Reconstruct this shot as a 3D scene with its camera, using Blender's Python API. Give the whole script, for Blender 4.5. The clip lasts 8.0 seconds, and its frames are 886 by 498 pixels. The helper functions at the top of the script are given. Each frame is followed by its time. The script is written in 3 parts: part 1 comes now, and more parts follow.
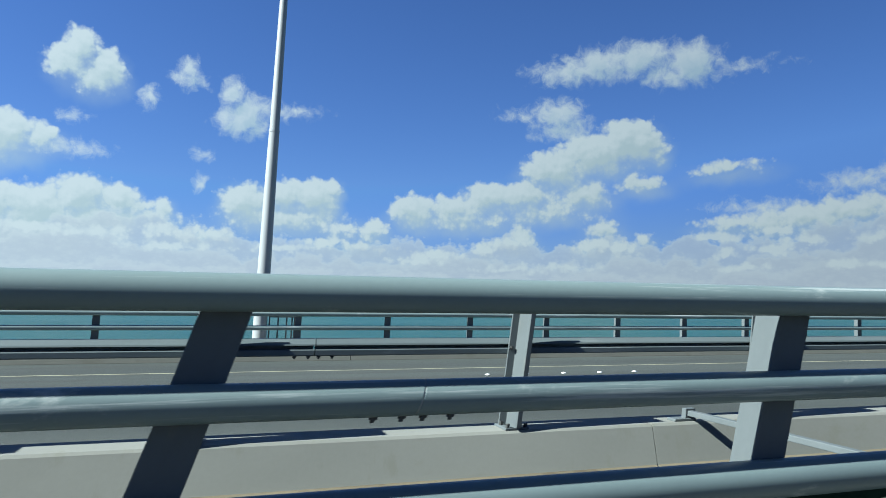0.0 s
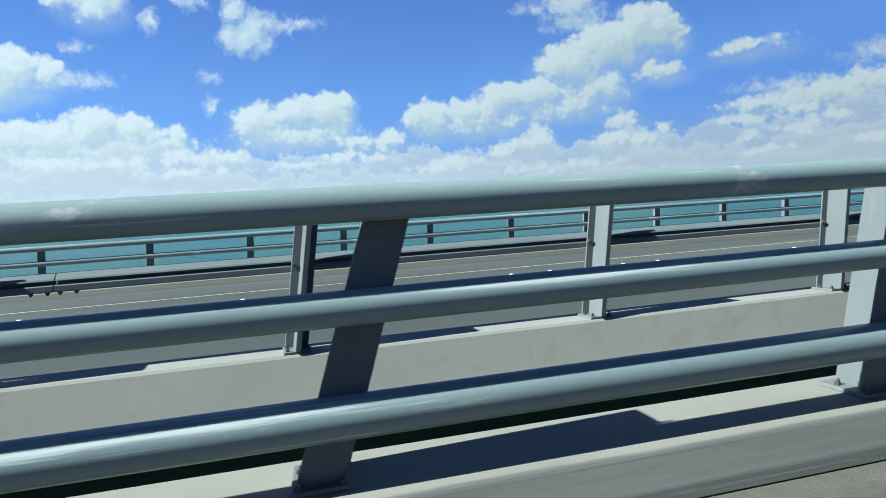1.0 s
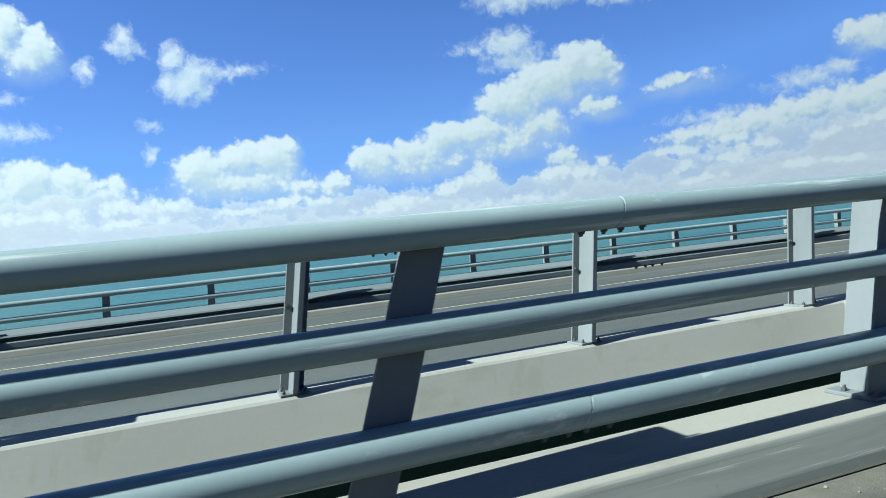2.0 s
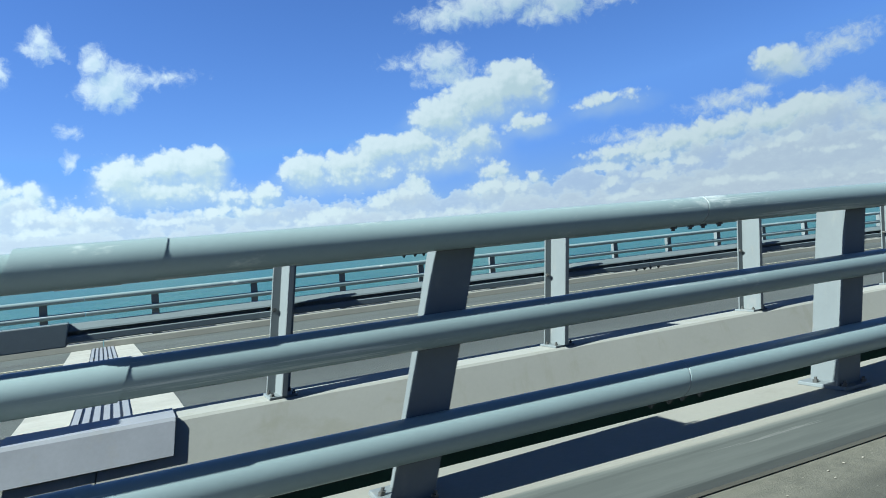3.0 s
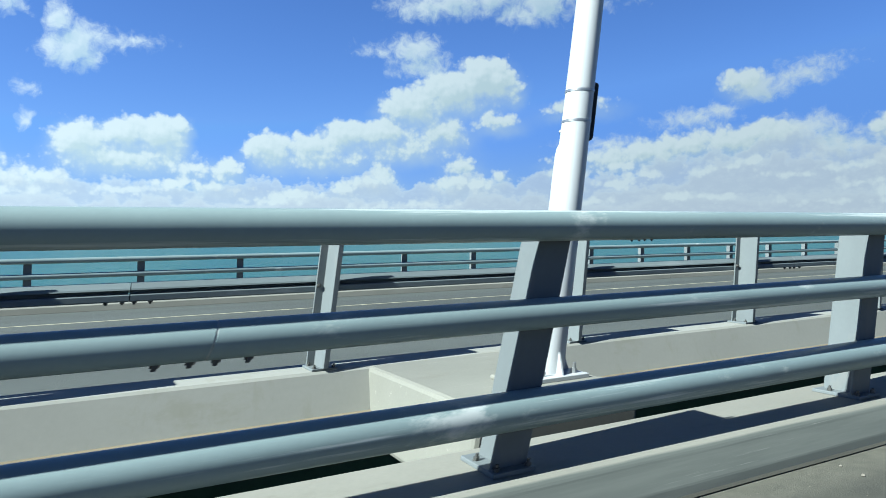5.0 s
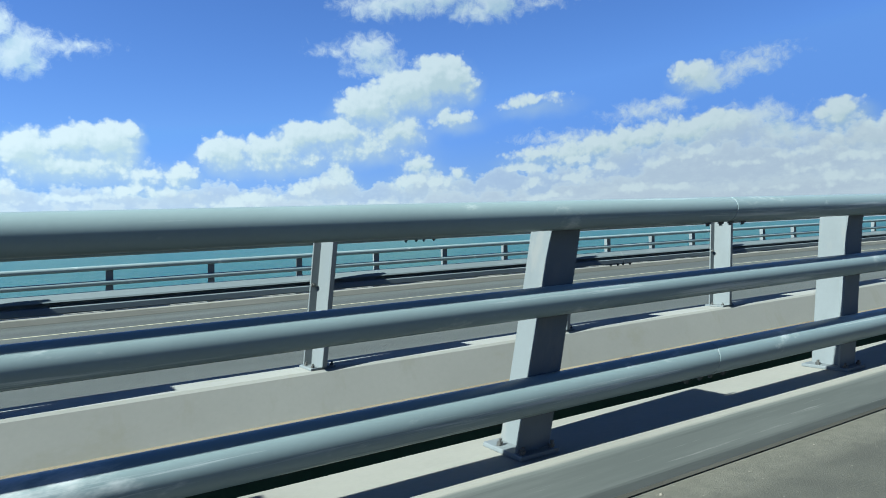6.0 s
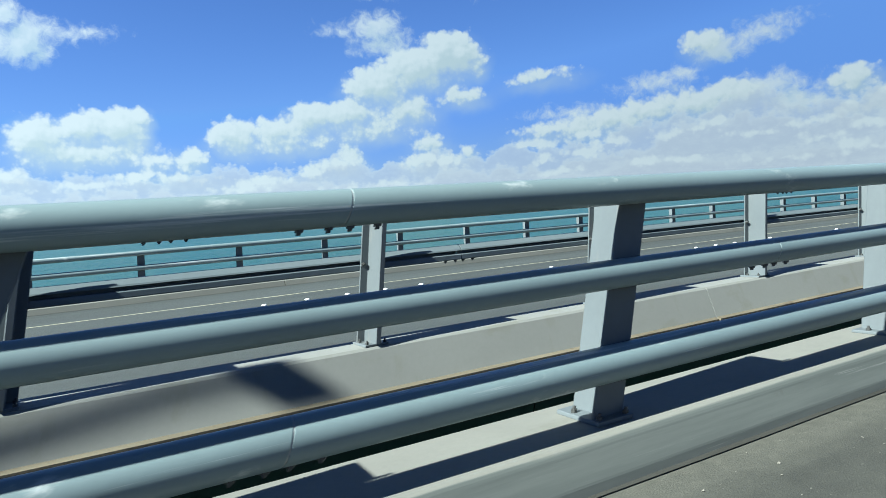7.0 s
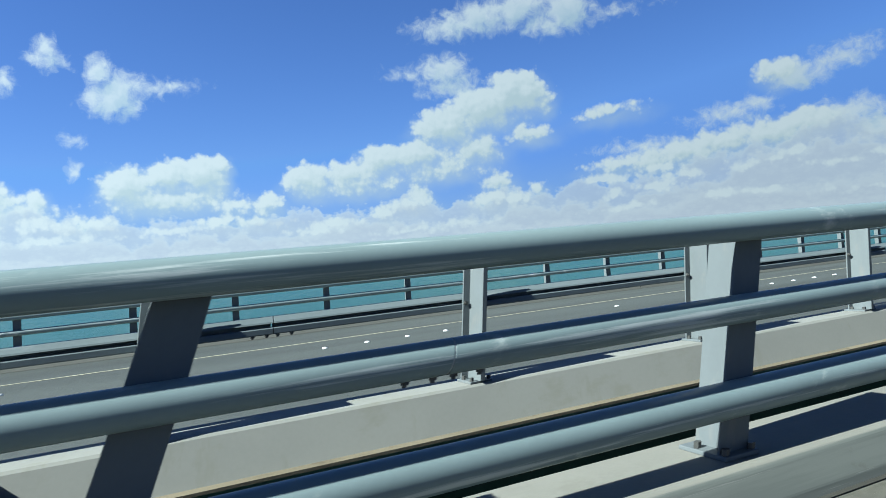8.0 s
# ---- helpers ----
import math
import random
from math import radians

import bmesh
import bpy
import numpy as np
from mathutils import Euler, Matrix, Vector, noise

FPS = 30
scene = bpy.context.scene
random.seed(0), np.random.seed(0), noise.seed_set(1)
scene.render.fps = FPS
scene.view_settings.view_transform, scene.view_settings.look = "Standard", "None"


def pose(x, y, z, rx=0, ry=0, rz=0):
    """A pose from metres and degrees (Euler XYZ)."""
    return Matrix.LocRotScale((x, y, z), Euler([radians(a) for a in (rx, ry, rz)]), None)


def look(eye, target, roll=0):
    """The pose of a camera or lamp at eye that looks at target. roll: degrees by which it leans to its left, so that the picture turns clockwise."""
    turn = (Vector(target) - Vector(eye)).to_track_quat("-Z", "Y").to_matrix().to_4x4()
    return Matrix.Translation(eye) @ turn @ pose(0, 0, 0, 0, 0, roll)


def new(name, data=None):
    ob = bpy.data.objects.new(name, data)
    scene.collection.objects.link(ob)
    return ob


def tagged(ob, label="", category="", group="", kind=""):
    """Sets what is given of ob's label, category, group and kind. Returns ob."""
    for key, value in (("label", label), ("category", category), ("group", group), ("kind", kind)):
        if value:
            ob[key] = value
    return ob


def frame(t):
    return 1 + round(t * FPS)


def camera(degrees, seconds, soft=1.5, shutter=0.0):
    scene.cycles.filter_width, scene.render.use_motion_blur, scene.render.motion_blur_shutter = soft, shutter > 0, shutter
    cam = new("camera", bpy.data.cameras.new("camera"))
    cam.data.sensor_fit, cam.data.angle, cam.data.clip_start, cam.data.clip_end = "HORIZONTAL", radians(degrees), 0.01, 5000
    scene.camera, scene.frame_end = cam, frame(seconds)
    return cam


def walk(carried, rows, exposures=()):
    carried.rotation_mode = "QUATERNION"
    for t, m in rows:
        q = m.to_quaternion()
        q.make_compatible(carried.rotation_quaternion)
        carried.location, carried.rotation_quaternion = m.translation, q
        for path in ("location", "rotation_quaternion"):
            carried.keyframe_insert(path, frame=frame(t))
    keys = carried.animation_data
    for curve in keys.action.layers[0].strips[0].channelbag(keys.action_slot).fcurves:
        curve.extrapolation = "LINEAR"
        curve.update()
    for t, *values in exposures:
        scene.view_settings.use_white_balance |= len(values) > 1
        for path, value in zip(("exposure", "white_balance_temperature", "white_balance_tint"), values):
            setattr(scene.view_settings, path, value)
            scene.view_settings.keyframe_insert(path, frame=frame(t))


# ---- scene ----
import functools

# ---------------------------------------------------------------- camera
cam = camera(64.06, 8.0, soft=0.65, shutter=0.72)
# the sensor is read from top to bottom while the car drives past
scene.cycles.rolling_shutter_type = "TOP"
scene.cycles.rolling_shutter_duration = 0.01

# seconds, place, yaw, pitch, roll: a car at about 89 km/h along +x, the window looks across the bridge towards +y
PATH = (
    (0, -98.583, -0.088, 0.029, -18.3, 4.33, 0.74),
    (0.1, -96.123, -0.087, 0.029, -18.17, 4.05, 0.19),
    (0.5, -86.283, -0.082, 0.029, -18.07, 1.49, -0.58),
    (0.8, -78.891, -0.096, 0.021, -16.75, -0, -3.43),
    (1, -73.962, -0.105, 0.016, -16.4, -3.23, -3.67),
    (1.5, -61.616, -0.116, 0.002, -17.16, -3.17, -4.41),
    (1.7, -56.702, -0.067, -0, -18.5, -1.93, -5.83),
    (2.8, -29.673, -0.048, -0.002, -26.45, 1.05, -3.53),
    (3, -24.76, -0.048, -0.008, -26.25, 0.05, -5.78),
    (3.2, -19.811, -0.008, -0.021, -27.25, -2.46, -1.79),
    (3.3, -17.337, 0.011, -0.028, -24.6, -1.95, -3.7),
    (3.4, -14.863, 0.031, -0.034, -25.03, -2.06, -2.87),
    (3.5, -12.389, 0.051, -0.04, -25.7, -2.48, -1.08),
    (3.6, -9.918, 0.045, -0.037, -25.76, -2.28, -1.84),
    (4, -0.037, 0.024, -0.021, -25.81, 0.12, -3.99),
    (4.5, 12.193, -0.023, -0.001, -25.95, 1, -4),
    (4.7, 17.148, 0.003, -0.001, -28.44, -0.39, -1.3),
    (5.8, 44.396, 0.032, -0.004, -32, -0.99, -2.47),
    (6, 49.35, 0.075, -0.015, -32.63, -0.94, -3),
    (6.4, 59.221, 0.076, -0.011, -33.11, -2.51, -3.03),
    (6.5, 61.689, 0.076, -0.01, -32.93, -2.28, -3.04),
    (7, 74.089, 0.128, -0.003, -31.53, -2.6, -4.39),
    (7.5, 86.382, 0.091, -0, -28.72, 0.45, -4.8),
    (7.8, 93.807, 0.095, 0.018, -26.78, 0.24, -5.36),
    (7.9, 96.282, 0.096, 0.024, -26.74, 0.68, -5.04),
    (8, 98.758, 0.097, 0.03, -26.13, 0.95, -5.44),
)


def aim(x, y, z, yaw, pitch, roll):
    a, b = radians(yaw), radians(pitch)
    ahead = Vector((-math.sin(a) * math.cos(b), math.cos(a) * math.cos(b), math.sin(b)))
    eye = Vector((x, y, z))
    return look(eye, eye + ahead, roll)


walk(cam, [(row[0], aim(*row[1:])) for row in PATH],
     exposures=((0.0, 1.08, 5680, -3), (0.5, 1.29, 5680, -3), (1.0, 1.31, 5680, -3), (1.5, 1.45, 5680, -3), (7.0, 1.43, 5680, -3), (8.0, 1.33, 5680, -3)))

# ---------------------------------------------------------------- sun and sky
SUN = Vector((-1.30, -0.085, 1.0)).normalized()
sun_data = bpy.data.lights.new("sun", "SUN")
sun_data.energy, sun_data.angle, sun_data.color = 5.0, radians(0.53), (1.0, 0.965, 0.90)
sun = new("sun", sun_data)
sun.matrix_world = look(SUN * 60, (0, 0, 0))


class Net:
    """Short hand for node trees."""

    def __init__(self, tree, keep=False):
        self.tree = tree
        if not keep:
            tree.nodes.clear()

    def node(self, kind, *wired, **values):
        n = self.tree.nodes.new(kind)
        for key, value in values.items():
            setattr(n, key, value)
        for i, w in enumerate(wired):
            self.feed(n.inputs[i], w)
        return n

    def feed(self, socket, w):
        if w is None:
            return
        if isinstance(w, bpy.types.NodeSocket):
            self.tree.links.new(w, socket)
        else:
            socket.default_value = w

    def math(self, op, a, b=None, c=None, clamp=False):
        n = self.tree.nodes.new("ShaderNodeMath")
        n.operation, n.use_clamp = op, clamp
        for i, w in enumerate((a, b, c)):
            self.feed(n.inputs[i], w)
        return n.outputs[0]

    def vec(self, op, a, b=None):
        n = self.tree.nodes.new("ShaderNodeVectorMath")
        n.operation = op
        self.feed(n.inputs[0], a)
        self.feed(n.inputs[1], b)
        return n.outputs["Value"] if op in ("LENGTH", "DOT_PRODUCT") else n.outputs["Vector"]

    def noise(self, vector, scale, detail=4.0, rough=0.55):
        n = self.tree.nodes.new("ShaderNodeTexNoise")
        self.feed(n.inputs["Vector"], vector)
        n.inputs["Scale"].default_value = scale
        self.feed(n.inputs["Detail"], detail)
        n.inputs["Roughness"].default_value = rough
        return n.outputs["Fac"]

    def step(self, value, lo, hi, to_lo=0.0, to_hi=1.0):
        n = self.tree.nodes.new("ShaderNodeMapRange")
        n.interpolation_type = "SMOOTHSTEP"
        self.feed(n.inputs["Value"], value)
        for key, v in (("From Min", lo), ("From Max", hi), ("To Min", to_lo), ("To Max", to_hi)):
            self.feed(n.inputs[key], v)
        return n.outputs["Result"]

    def mix(self, fac, a, b, blend="MIX"):
        n = self.tree.nodes.new("ShaderNodeMix")
        n.data_type, n.blend_type = "RGBA", blend
        self.feed(n.inputs["Factor"], fac)
        self.feed(n.inputs["A"], a)
        self.feed(n.inputs["B"], b)
        return n.outputs["Result"]


def rgb(r, g, b):
    return (r, g, b, 1.0)


# clouds as they stand in the sky: azimuth from +y towards +x, height, half width, half height, all in degrees
HIGH_HEAP = ((-9.6, 17.7, 1.32, 1.53), (-10.4, 16.5, 1.37, 1.15), (-7.9, 16.5, 1.5, 1.57), (-8.8, 15.6, 1.48, 0.94), (-7, 16.2, 0.84, 0.95))
SIDE_HEAP = ((-13.7, 11.4, 2, 1.53), (-11.8, 11.4, 1.25, 0.86), (-15.5, 10.8, 1.92, 1.8), (-13.3, 10.2, 1.14, 0.62))
LEFT_BANK = ((-9.1, 7.4, 1.89, 1.62), (-11.9, 6.3, 2.58, 1.81), (-6.7, 7.2, 1.59, 1.4), (-14.9, 6.3, 2.58, 1.83), (-8, 5.7, 3.25, 1.31), (-11.8, 4.2, 4.12, 1.58),
             (-5.4, 6.8, 1.16, 0.63), (-3.5, 6.9, 0.71, 0.85), (-5.1, 6.2, 2.32, 0.5), (-2.9, 5.1, 2.19, 0.51), (-0.8, 5, 1.97, 0.65), (1, 4.8, 1, 0.44))
MIDDLE_HEAP = ((2.4, 7.7, 1.96, 1.58), (5.4, 8.1, 2.01, 1.37), (7.9, 8.2, 1.87, 1.61), (9.3, 8.9, 0.72, 0.99), (4.6, 6.5, 3.25, 0.89), (7.5, 6.6, 2.31, 0.81),
               (9.9, 5.9, 1.62, 0.5), (12.4, 5.8, 1.18, 0.82), (8.8, 4.7, 1.25, 0.41), (11.7, 4.4, 2.08, 0.45))
LONG_HEAP = ((32.9, 12.7, 2.17, 1.82), (34.1, 12.6, 1.8, 1.64), (30.6, 11.8, 3.09, 1.76), (27.4, 10.7, 2.97, 1.52), (35.2, 11.8, 0.93, 0.86), (34, 9.5, 1.71, 0.66),
             (29.7, 8.7, 2.04, 1.07), (25.2, 8.7, 3.54, 1.04), (21.8, 8.5, 2.39, 1.23), (18.8, 7.5, 2.39, 1.09), (15.8, 7.4, 1.93, 1.32), (25.9, 7.4, 3.98, 0.72),
             (19.9, 6.7, 3.58, 0.68))
LOW_HEAPS = ((24.6, 5.4, 0.91, 0.91), (23.8, 4.6, 1.54, 0.55), (21.6, 4.1, 0.91, 0.5), (17.8, 3.6, 1.74, 0.5), (16.1, 3.2, 1.65, 0.37), (31.1, 6, 1.18, 0.62),
             (30.4, 4.6, 1.58, 0.67), (32.1, 4.4, 1.38, 0.44), (34.2, 5.1, 0.51, 0.4), (40.7, 10.5, 1.9, 0.5), (39.7, 10.3, 1.2, 0.3))
FAR_BANK = ((54.2, 7.5, 1.97, 1.07), (51.9, 7.1, 2.68, 1.05), (48.8, 7, 2.77, 0.94), (45.8, 6.5, 2.42, 1.04), (43.1, 6.3, 2.02, 0.88), (40.4, 6.1, 1.79, 0.49),
            (62.2, 7.3, 1.59, 1), (64.3, 5.5, 1.82, 0.99), (62.2, 5.3, 1.38, 0.55), (66.2, 5.6, 2.54, 1.34))
HIGH_WISPS = ((30.8, 18.6, 2.76, 1.09), (28.1, 18.1, 2.18, 0.77), (33.9, 19, 2.87, 1.07), (37.8, 18.5, 2.08, 1.3), (36.7, 17.5, 2.32, 0.74), (41, 17.7, 1.51, 0.24),
              (27.7, 15.1, 1.72, 1.05), (25.3, 15, 1.47, 0.35), (28.2, 13.7, 2.03, 0.7))
LEFT_WISPS = ((-2, 16.6, 1.15, 0.65), (-1.9, 17.5, 0.49, 0.65), (-4.7, 14.8, 0.63, 0.73), (2.2, 13.9, 1.97, 1.28), (1.4, 15.9, 0.77, 1.01), (3.1, 14.9, 1.39, 0.85),
              (6.1, 14.8, 1.33, 0.35), (-9.8, 12.9, 0.58, 0.28), (-9.8, 10.7, 1.51, 0.4), (-0.9, 8.8, 0.33, 0.56), (-0.7, 11.1, 0.5, 0.34))
FAR_WISPS = ((53.8, 10.7, 1.58, 0.97), (56.3, 11.3, 1.75, 0.55), (48.8, 8.8, 2.18, 0.59), (50.9, 9.2, 0.82, 0.5), (57.6, 12.2, 0.97, 0.23), (56.8, 7.7, 2.28, 0.89),
             (58.7, 6.3, 2.21, 1.04), (42.3, 7.4, 1.77, 0.39))
NEAR_TUFTS = ((8.8, 4.7, 1.25, 0.36), (12.4, 5.9, 1.09, 0.5), (10.1, 5.9, 1.26, 0.36), (-3.5, 5.1, 1.58, 0.3), (-0.8, 5.2, 1.48, 0.35), (-2.9, 4, 1.99, 0.21),
              (17.8, 3.8, 1.56, 0.32), (21.6, 4.2, 0.82, 0.37), (24, 4.9, 1.27, 0.36), (16.1, 3.3, 1.46, 0.27), (30.4, 4.8, 1.4, 0.45), (32.1, 4.4, 1.12, 0.27),
              (28.6, 2.9, 2.22, 0.22), (23.6, 2.7, 1.81, 0.23), (-11.9, 5, 2.06, 0.36), (-7.9, 4.8, 1.85, 0.29), (5.5, 4.1, 1.74, 0.27))
FAR_TUFTS = ((49.4, 4.9, 0.75, 0.3), (40.4, 4, 0.72, 0.4), (43.6, 4.2, 1.41, 0.31), (39.3, 5.3, 1.62, 0.4), (45.7, 4.9, 1.21, 0.22), (53.2, 5.6, 0.88, 0.42),
             (47.7, 3.1, 0.6, 0.35), (61.8, 2.9, 0.77, 0.32), (63.2, 4.2, 1.22, 0.27), (57.4, 2.4, 1.7, 0.16), (60.1, 3.6, 1.08, 0.24), (51.8, 5.1, 0.73, 0.3),
             (55.6, 4.3, 1.01, 0.21), (41.2, 2.9, 1.78, 0.22), (44, 5.7, 1.31, 0.31), (50.7, 3, 1.24, 0.22), (59.4, 4.8, 1.09, 0.24), (64.2, 2.6, 1.33, 0.23))
HEAPED = HIGH_HEAP + SIDE_HEAP + LEFT_BANK + MIDDLE_HEAP + LONG_HEAP + LOW_HEAPS + FAR_BANK + ((52.5, 11.4, 1.37, 0.97),)
TUFTS = NEAR_TUFTS + FAR_TUFTS
WISPY = HIGH_WISPS + LEFT_WISPS + FAR_WISPS


def cloud_group():
    """How many degrees a direction (azimuth, height) lies inside the heaped and the wispy clouds."""
    tree = bpy.data.node_groups.new("cloud_depth", "ShaderNodeTree")
    tree.interface.new_socket("Place", in_out="INPUT", socket_type="NodeSocketVector")
    tree.interface.new_socket("Detail", in_out="INPUT", socket_type="NodeSocketFloat")
    for key in ("Heaped", "Wispy", "Billow", "Body", "Tufts"):
        tree.interface.new_socket(key, in_out="OUTPUT", socket_type="NodeSocketFloat")
    net = Net(tree)
    given = net.node("NodeGroupInput")
    place, fineness = given.outputs[0], given.outputs[1]
    w1 = net.tree.nodes.new("ShaderNodeTexNoise")
    net.feed(w1.inputs["Vector"], place)
    w1.inputs["Scale"].default_value, w1.inputs["Roughness"].default_value, w1.inputs["Detail"].default_value = 0.9, 0.5, 1.5
    push = net.vec("MULTIPLY", net.vec("SUBTRACT", w1.outputs["Color"], (0.5, 0.5, 0.5)), (1.0, 0.8, 0.0))
    bent = net.vec("ADD", place, push)

    def union(clouds):
        best = None
        for a, e, ra, re in clouds:
            off = net.vec("DIVIDE", net.vec("SUBTRACT", bent, (a, e, 0.0)), (ra, re, 1.0))
            d = net.math("MULTIPLY", net.math("SUBTRACT", 1.0, net.vec("LENGTH", off)), re)
            best = d if best is None else net.math("SMOOTH_MAX", best, d, 0.7)
        return best

    def puffs(where, scale):
        n = net.tree.nodes.new("ShaderNodeTexVoronoi")
        n.voronoi_dimensions, n.feature = "2D", "SMOOTH_F1"
        net.feed(n.inputs["Vector"], where)
        n.inputs["Scale"].default_value, n.inputs["Smoothness"].default_value = scale, 0.35
        return net.math("SUBTRACT", 0.42, n.outputs["Distance"])

    curl = net.vec("ADD", place, net.vec("MULTIPLY", push, (0.3, 0.3, 0.0)))
    fluff = net.math("SUBTRACT", net.noise(place, 1.5, fineness, 0.6), 0.5)
    lobes = net.math("ADD", net.math("MULTIPLY", puffs(curl, 0.8), 0.62), net.math("MULTIPLY", puffs(curl, 2.0), 0.34))
    lobes = net.math("ADD", lobes, net.math("MULTIPLY", puffs(curl, 4.6), 0.13))
    billow = net.math("ADD", lobes, net.math("MULTIPLY", fluff, 0.22))
    torn = net.math("MULTIPLY", net.math("SUBTRACT", net.noise(bent, 1.0, fineness, 0.62), 0.5), 2.2)
    body = union(HEAPED)
    heaped = net.math("ADD", net.math("ADD", body, billow), 0.14)
    wispy = net.math("ADD", net.math("ADD", union(WISPY), torn), 0.32)
    tufts = net.math("ADD", net.math("ADD", union(TUFTS), net.math("MULTIPLY", billow, 0.7)), 0.12)
    net.node("NodeGroupOutput", heaped, wispy, billow, body, tufts)
    return tree


world = bpy.data.worlds.new("sky")
scene.world = world
world.use_nodes = True
net = Net(world.node_tree)
way = net.node("ShaderNodeTexCoord").outputs["Generated"]
sky = net.node("ShaderNodeTexSky")
sky.sky_type, sky.sun_disc = "NISHITA", False
sky.sun_elevation, sky.sun_rotation = math.asin(SUN.z), math.atan2(SUN.x, SUN.y) % (2 * math.pi)
sky.air_density, sky.dust_density, sky.ozone_density, sky.altitude = 1.0, 0.2, 2.5, 0.0
sep = net.node("ShaderNodeSeparateXYZ", way)
az = net.math("DEGREES", net.math("ARCTAN2", sep.outputs[0], sep.outputs[1]))
el = net.math("DEGREES", net.math("ARCSINE", sep.outputs[2]))
spot = net.node("ShaderNodeCombineXYZ", az, el, 0.0).outputs[0]
group = cloud_group()
def depth_at(place, detail):
    n = net.node("ShaderNodeGroup", node_tree=group)
    net.feed(n.inputs[0], place)
    n.inputs[1].default_value = detail
    return n.outputs


BRIGHT, GREY, FAR_GREY = rgb(0.345, 0.366, 0.374), rgb(0.262, 0.302, 0.316), rgb(0.272, 0.292, 0.328)
here = depth_at(spot, 6.0)
above, beside = depth_at(net.vec("ADD", spot, (-0.5, 1.0, 0.0)), 2.5), depth_at(net.vec("ADD", spot, (-0.16, 0.32, 0.0)), 5.0)
blue = net.mix(1.0, sky.outputs[0], rgb(0.0360, 0.0422, 0.0655), "MULTIPLY")
# the sky round the sun is capped to weaken the fill on shaded faces
blue = net.mix(1.0, blue, rgb(0.090, 0.170, 0.400), "DARKEN")
# full white haze towards the sea; dimmed out of view to cut fill light
seaward = net.step(net.math("ABSOLUTE", net.math("SUBTRACT", az, 25.0)), 60.0, 110.0, 1.0, 0.25)
# overhead and behind, the blue is darkened to weaken fill on shaded faces
deep = net.math("MULTIPLY", net.step(el, 22.0, 60.0, 1.0, 0.42), net.step(seaward, 0.25, 1.0, 0.5, 1.0))
blue = net.mix(1.0, blue, net.node("ShaderNodeCombineColor", deep, deep, deep).outputs[0], "MULTIPLY")
haze = net.math("MULTIPLY", net.step(el, 0.0, 9.0, 0.65, 0.0), seaward)
colour = net.mix(haze, blue, rgb(0.205, 0.27, 0.325))
# thin torn clouds
thin = net.math("MULTIPLY", net.step(here[1], -0.15, 1.05), 0.86)
colour = net.mix(thin, colour, net.mix(net.step(above[1], -0.2, 1.6, 1.0, 0.0), rgb(0.245, 0.295, 0.325), BRIGHT))
# pale mist that hangs below and between the heaps
mist = net.math("MULTIPLY", net.step(depth_at(net.vec("ADD", spot, (-0.2, 0.55, 0.0)), 2.0)[3], -0.75, 0.7), net.step(el, 7.0, 14.0, 0.62, 0.25))
colour = net.mix(mist, colour, rgb(0.242, 0.286, 0.318))
# heaped clouds, lit from above, soft grey bellies
relief = net.math("SUBTRACT", net.math("SUBTRACT", here[0], beside[0]), above[0])
lit = net.step(net.math("ADD", net.math("MULTIPLY", net.math("SUBTRACT", here[0], beside[0]), 0.75), net.math("MULTIPLY", above[0], -0.42)), -0.80, 0.42)
# bellies fade into the air below them
solid = net.step(here[0], -0.05, net.step(relief, -1.5, 0.2, 1.2, 0.48))
colour = net.mix(net.math("MULTIPLY", solid, 0.97), colour, net.mix(lit, GREY, BRIGHT))
# rows of small heaps one before the other, down to the horizon
crest = net.math("ADD", net.step(az, -6.0, 8.0, 6.2, 5.0), net.step(az, 34.0, 56.0, 0.0, 2.2))
for k, part_of, wave in ((0, 0.98, 3.4), (1, 0.72, 2.8), (2, 0.50, 2.0), (3, 0.27, 1.2)):
    along = net.node("ShaderNodeCombineXYZ", net.math("ADD", az, 31.0 * k), net.math("MULTIPLY", el, 0.5), k * 7.0).outputs[0]
    swell = net.math("MULTIPLY", net.math("SUBTRACT", net.noise(along, 0.22, 4.0, 0.6), 0.5), wave * 2)
    tuft = depth_at(net.vec("MULTIPLY", net.vec("ADD", spot, (13.0 * k, 5.0 * k, 0.0)), (1.1 + 0.2 * k, 1.8 + 0.5 * k, 0.0)), 6.0)[2]
    inside = net.math("SUBTRACT", net.math("ADD", net.math("MULTIPLY", crest, part_of), net.math("ADD", swell, net.math("MULTIPLY", tuft, 1.0 - 0.15 * k))), el)
    cover = net.math("MULTIPLY", net.math("MULTIPLY", net.step(inside, -0.08, 0.5 + 0.15 * k), 0.68 + 0.06 * k), seaward)
    body = net.mix(net.step(tuft, -0.2, 0.40, 0.0, 0.3), FAR_GREY, BRIGHT)
    colour = net.mix(cover, colour, net.mix(net.step(inside, 0.08, 0.95), BRIGHT, body))
# small bright heads in front of the hazy rows
rim = net.math("SUBTRACT", here[4], beside[4])
head = net.math("MULTIPLY", net.step(here[4], -0.05, 0.30), net.step(rim, -0.40, 0.0, 0.12, 0.85))
colour = net.mix(head, colour, BRIGHT)
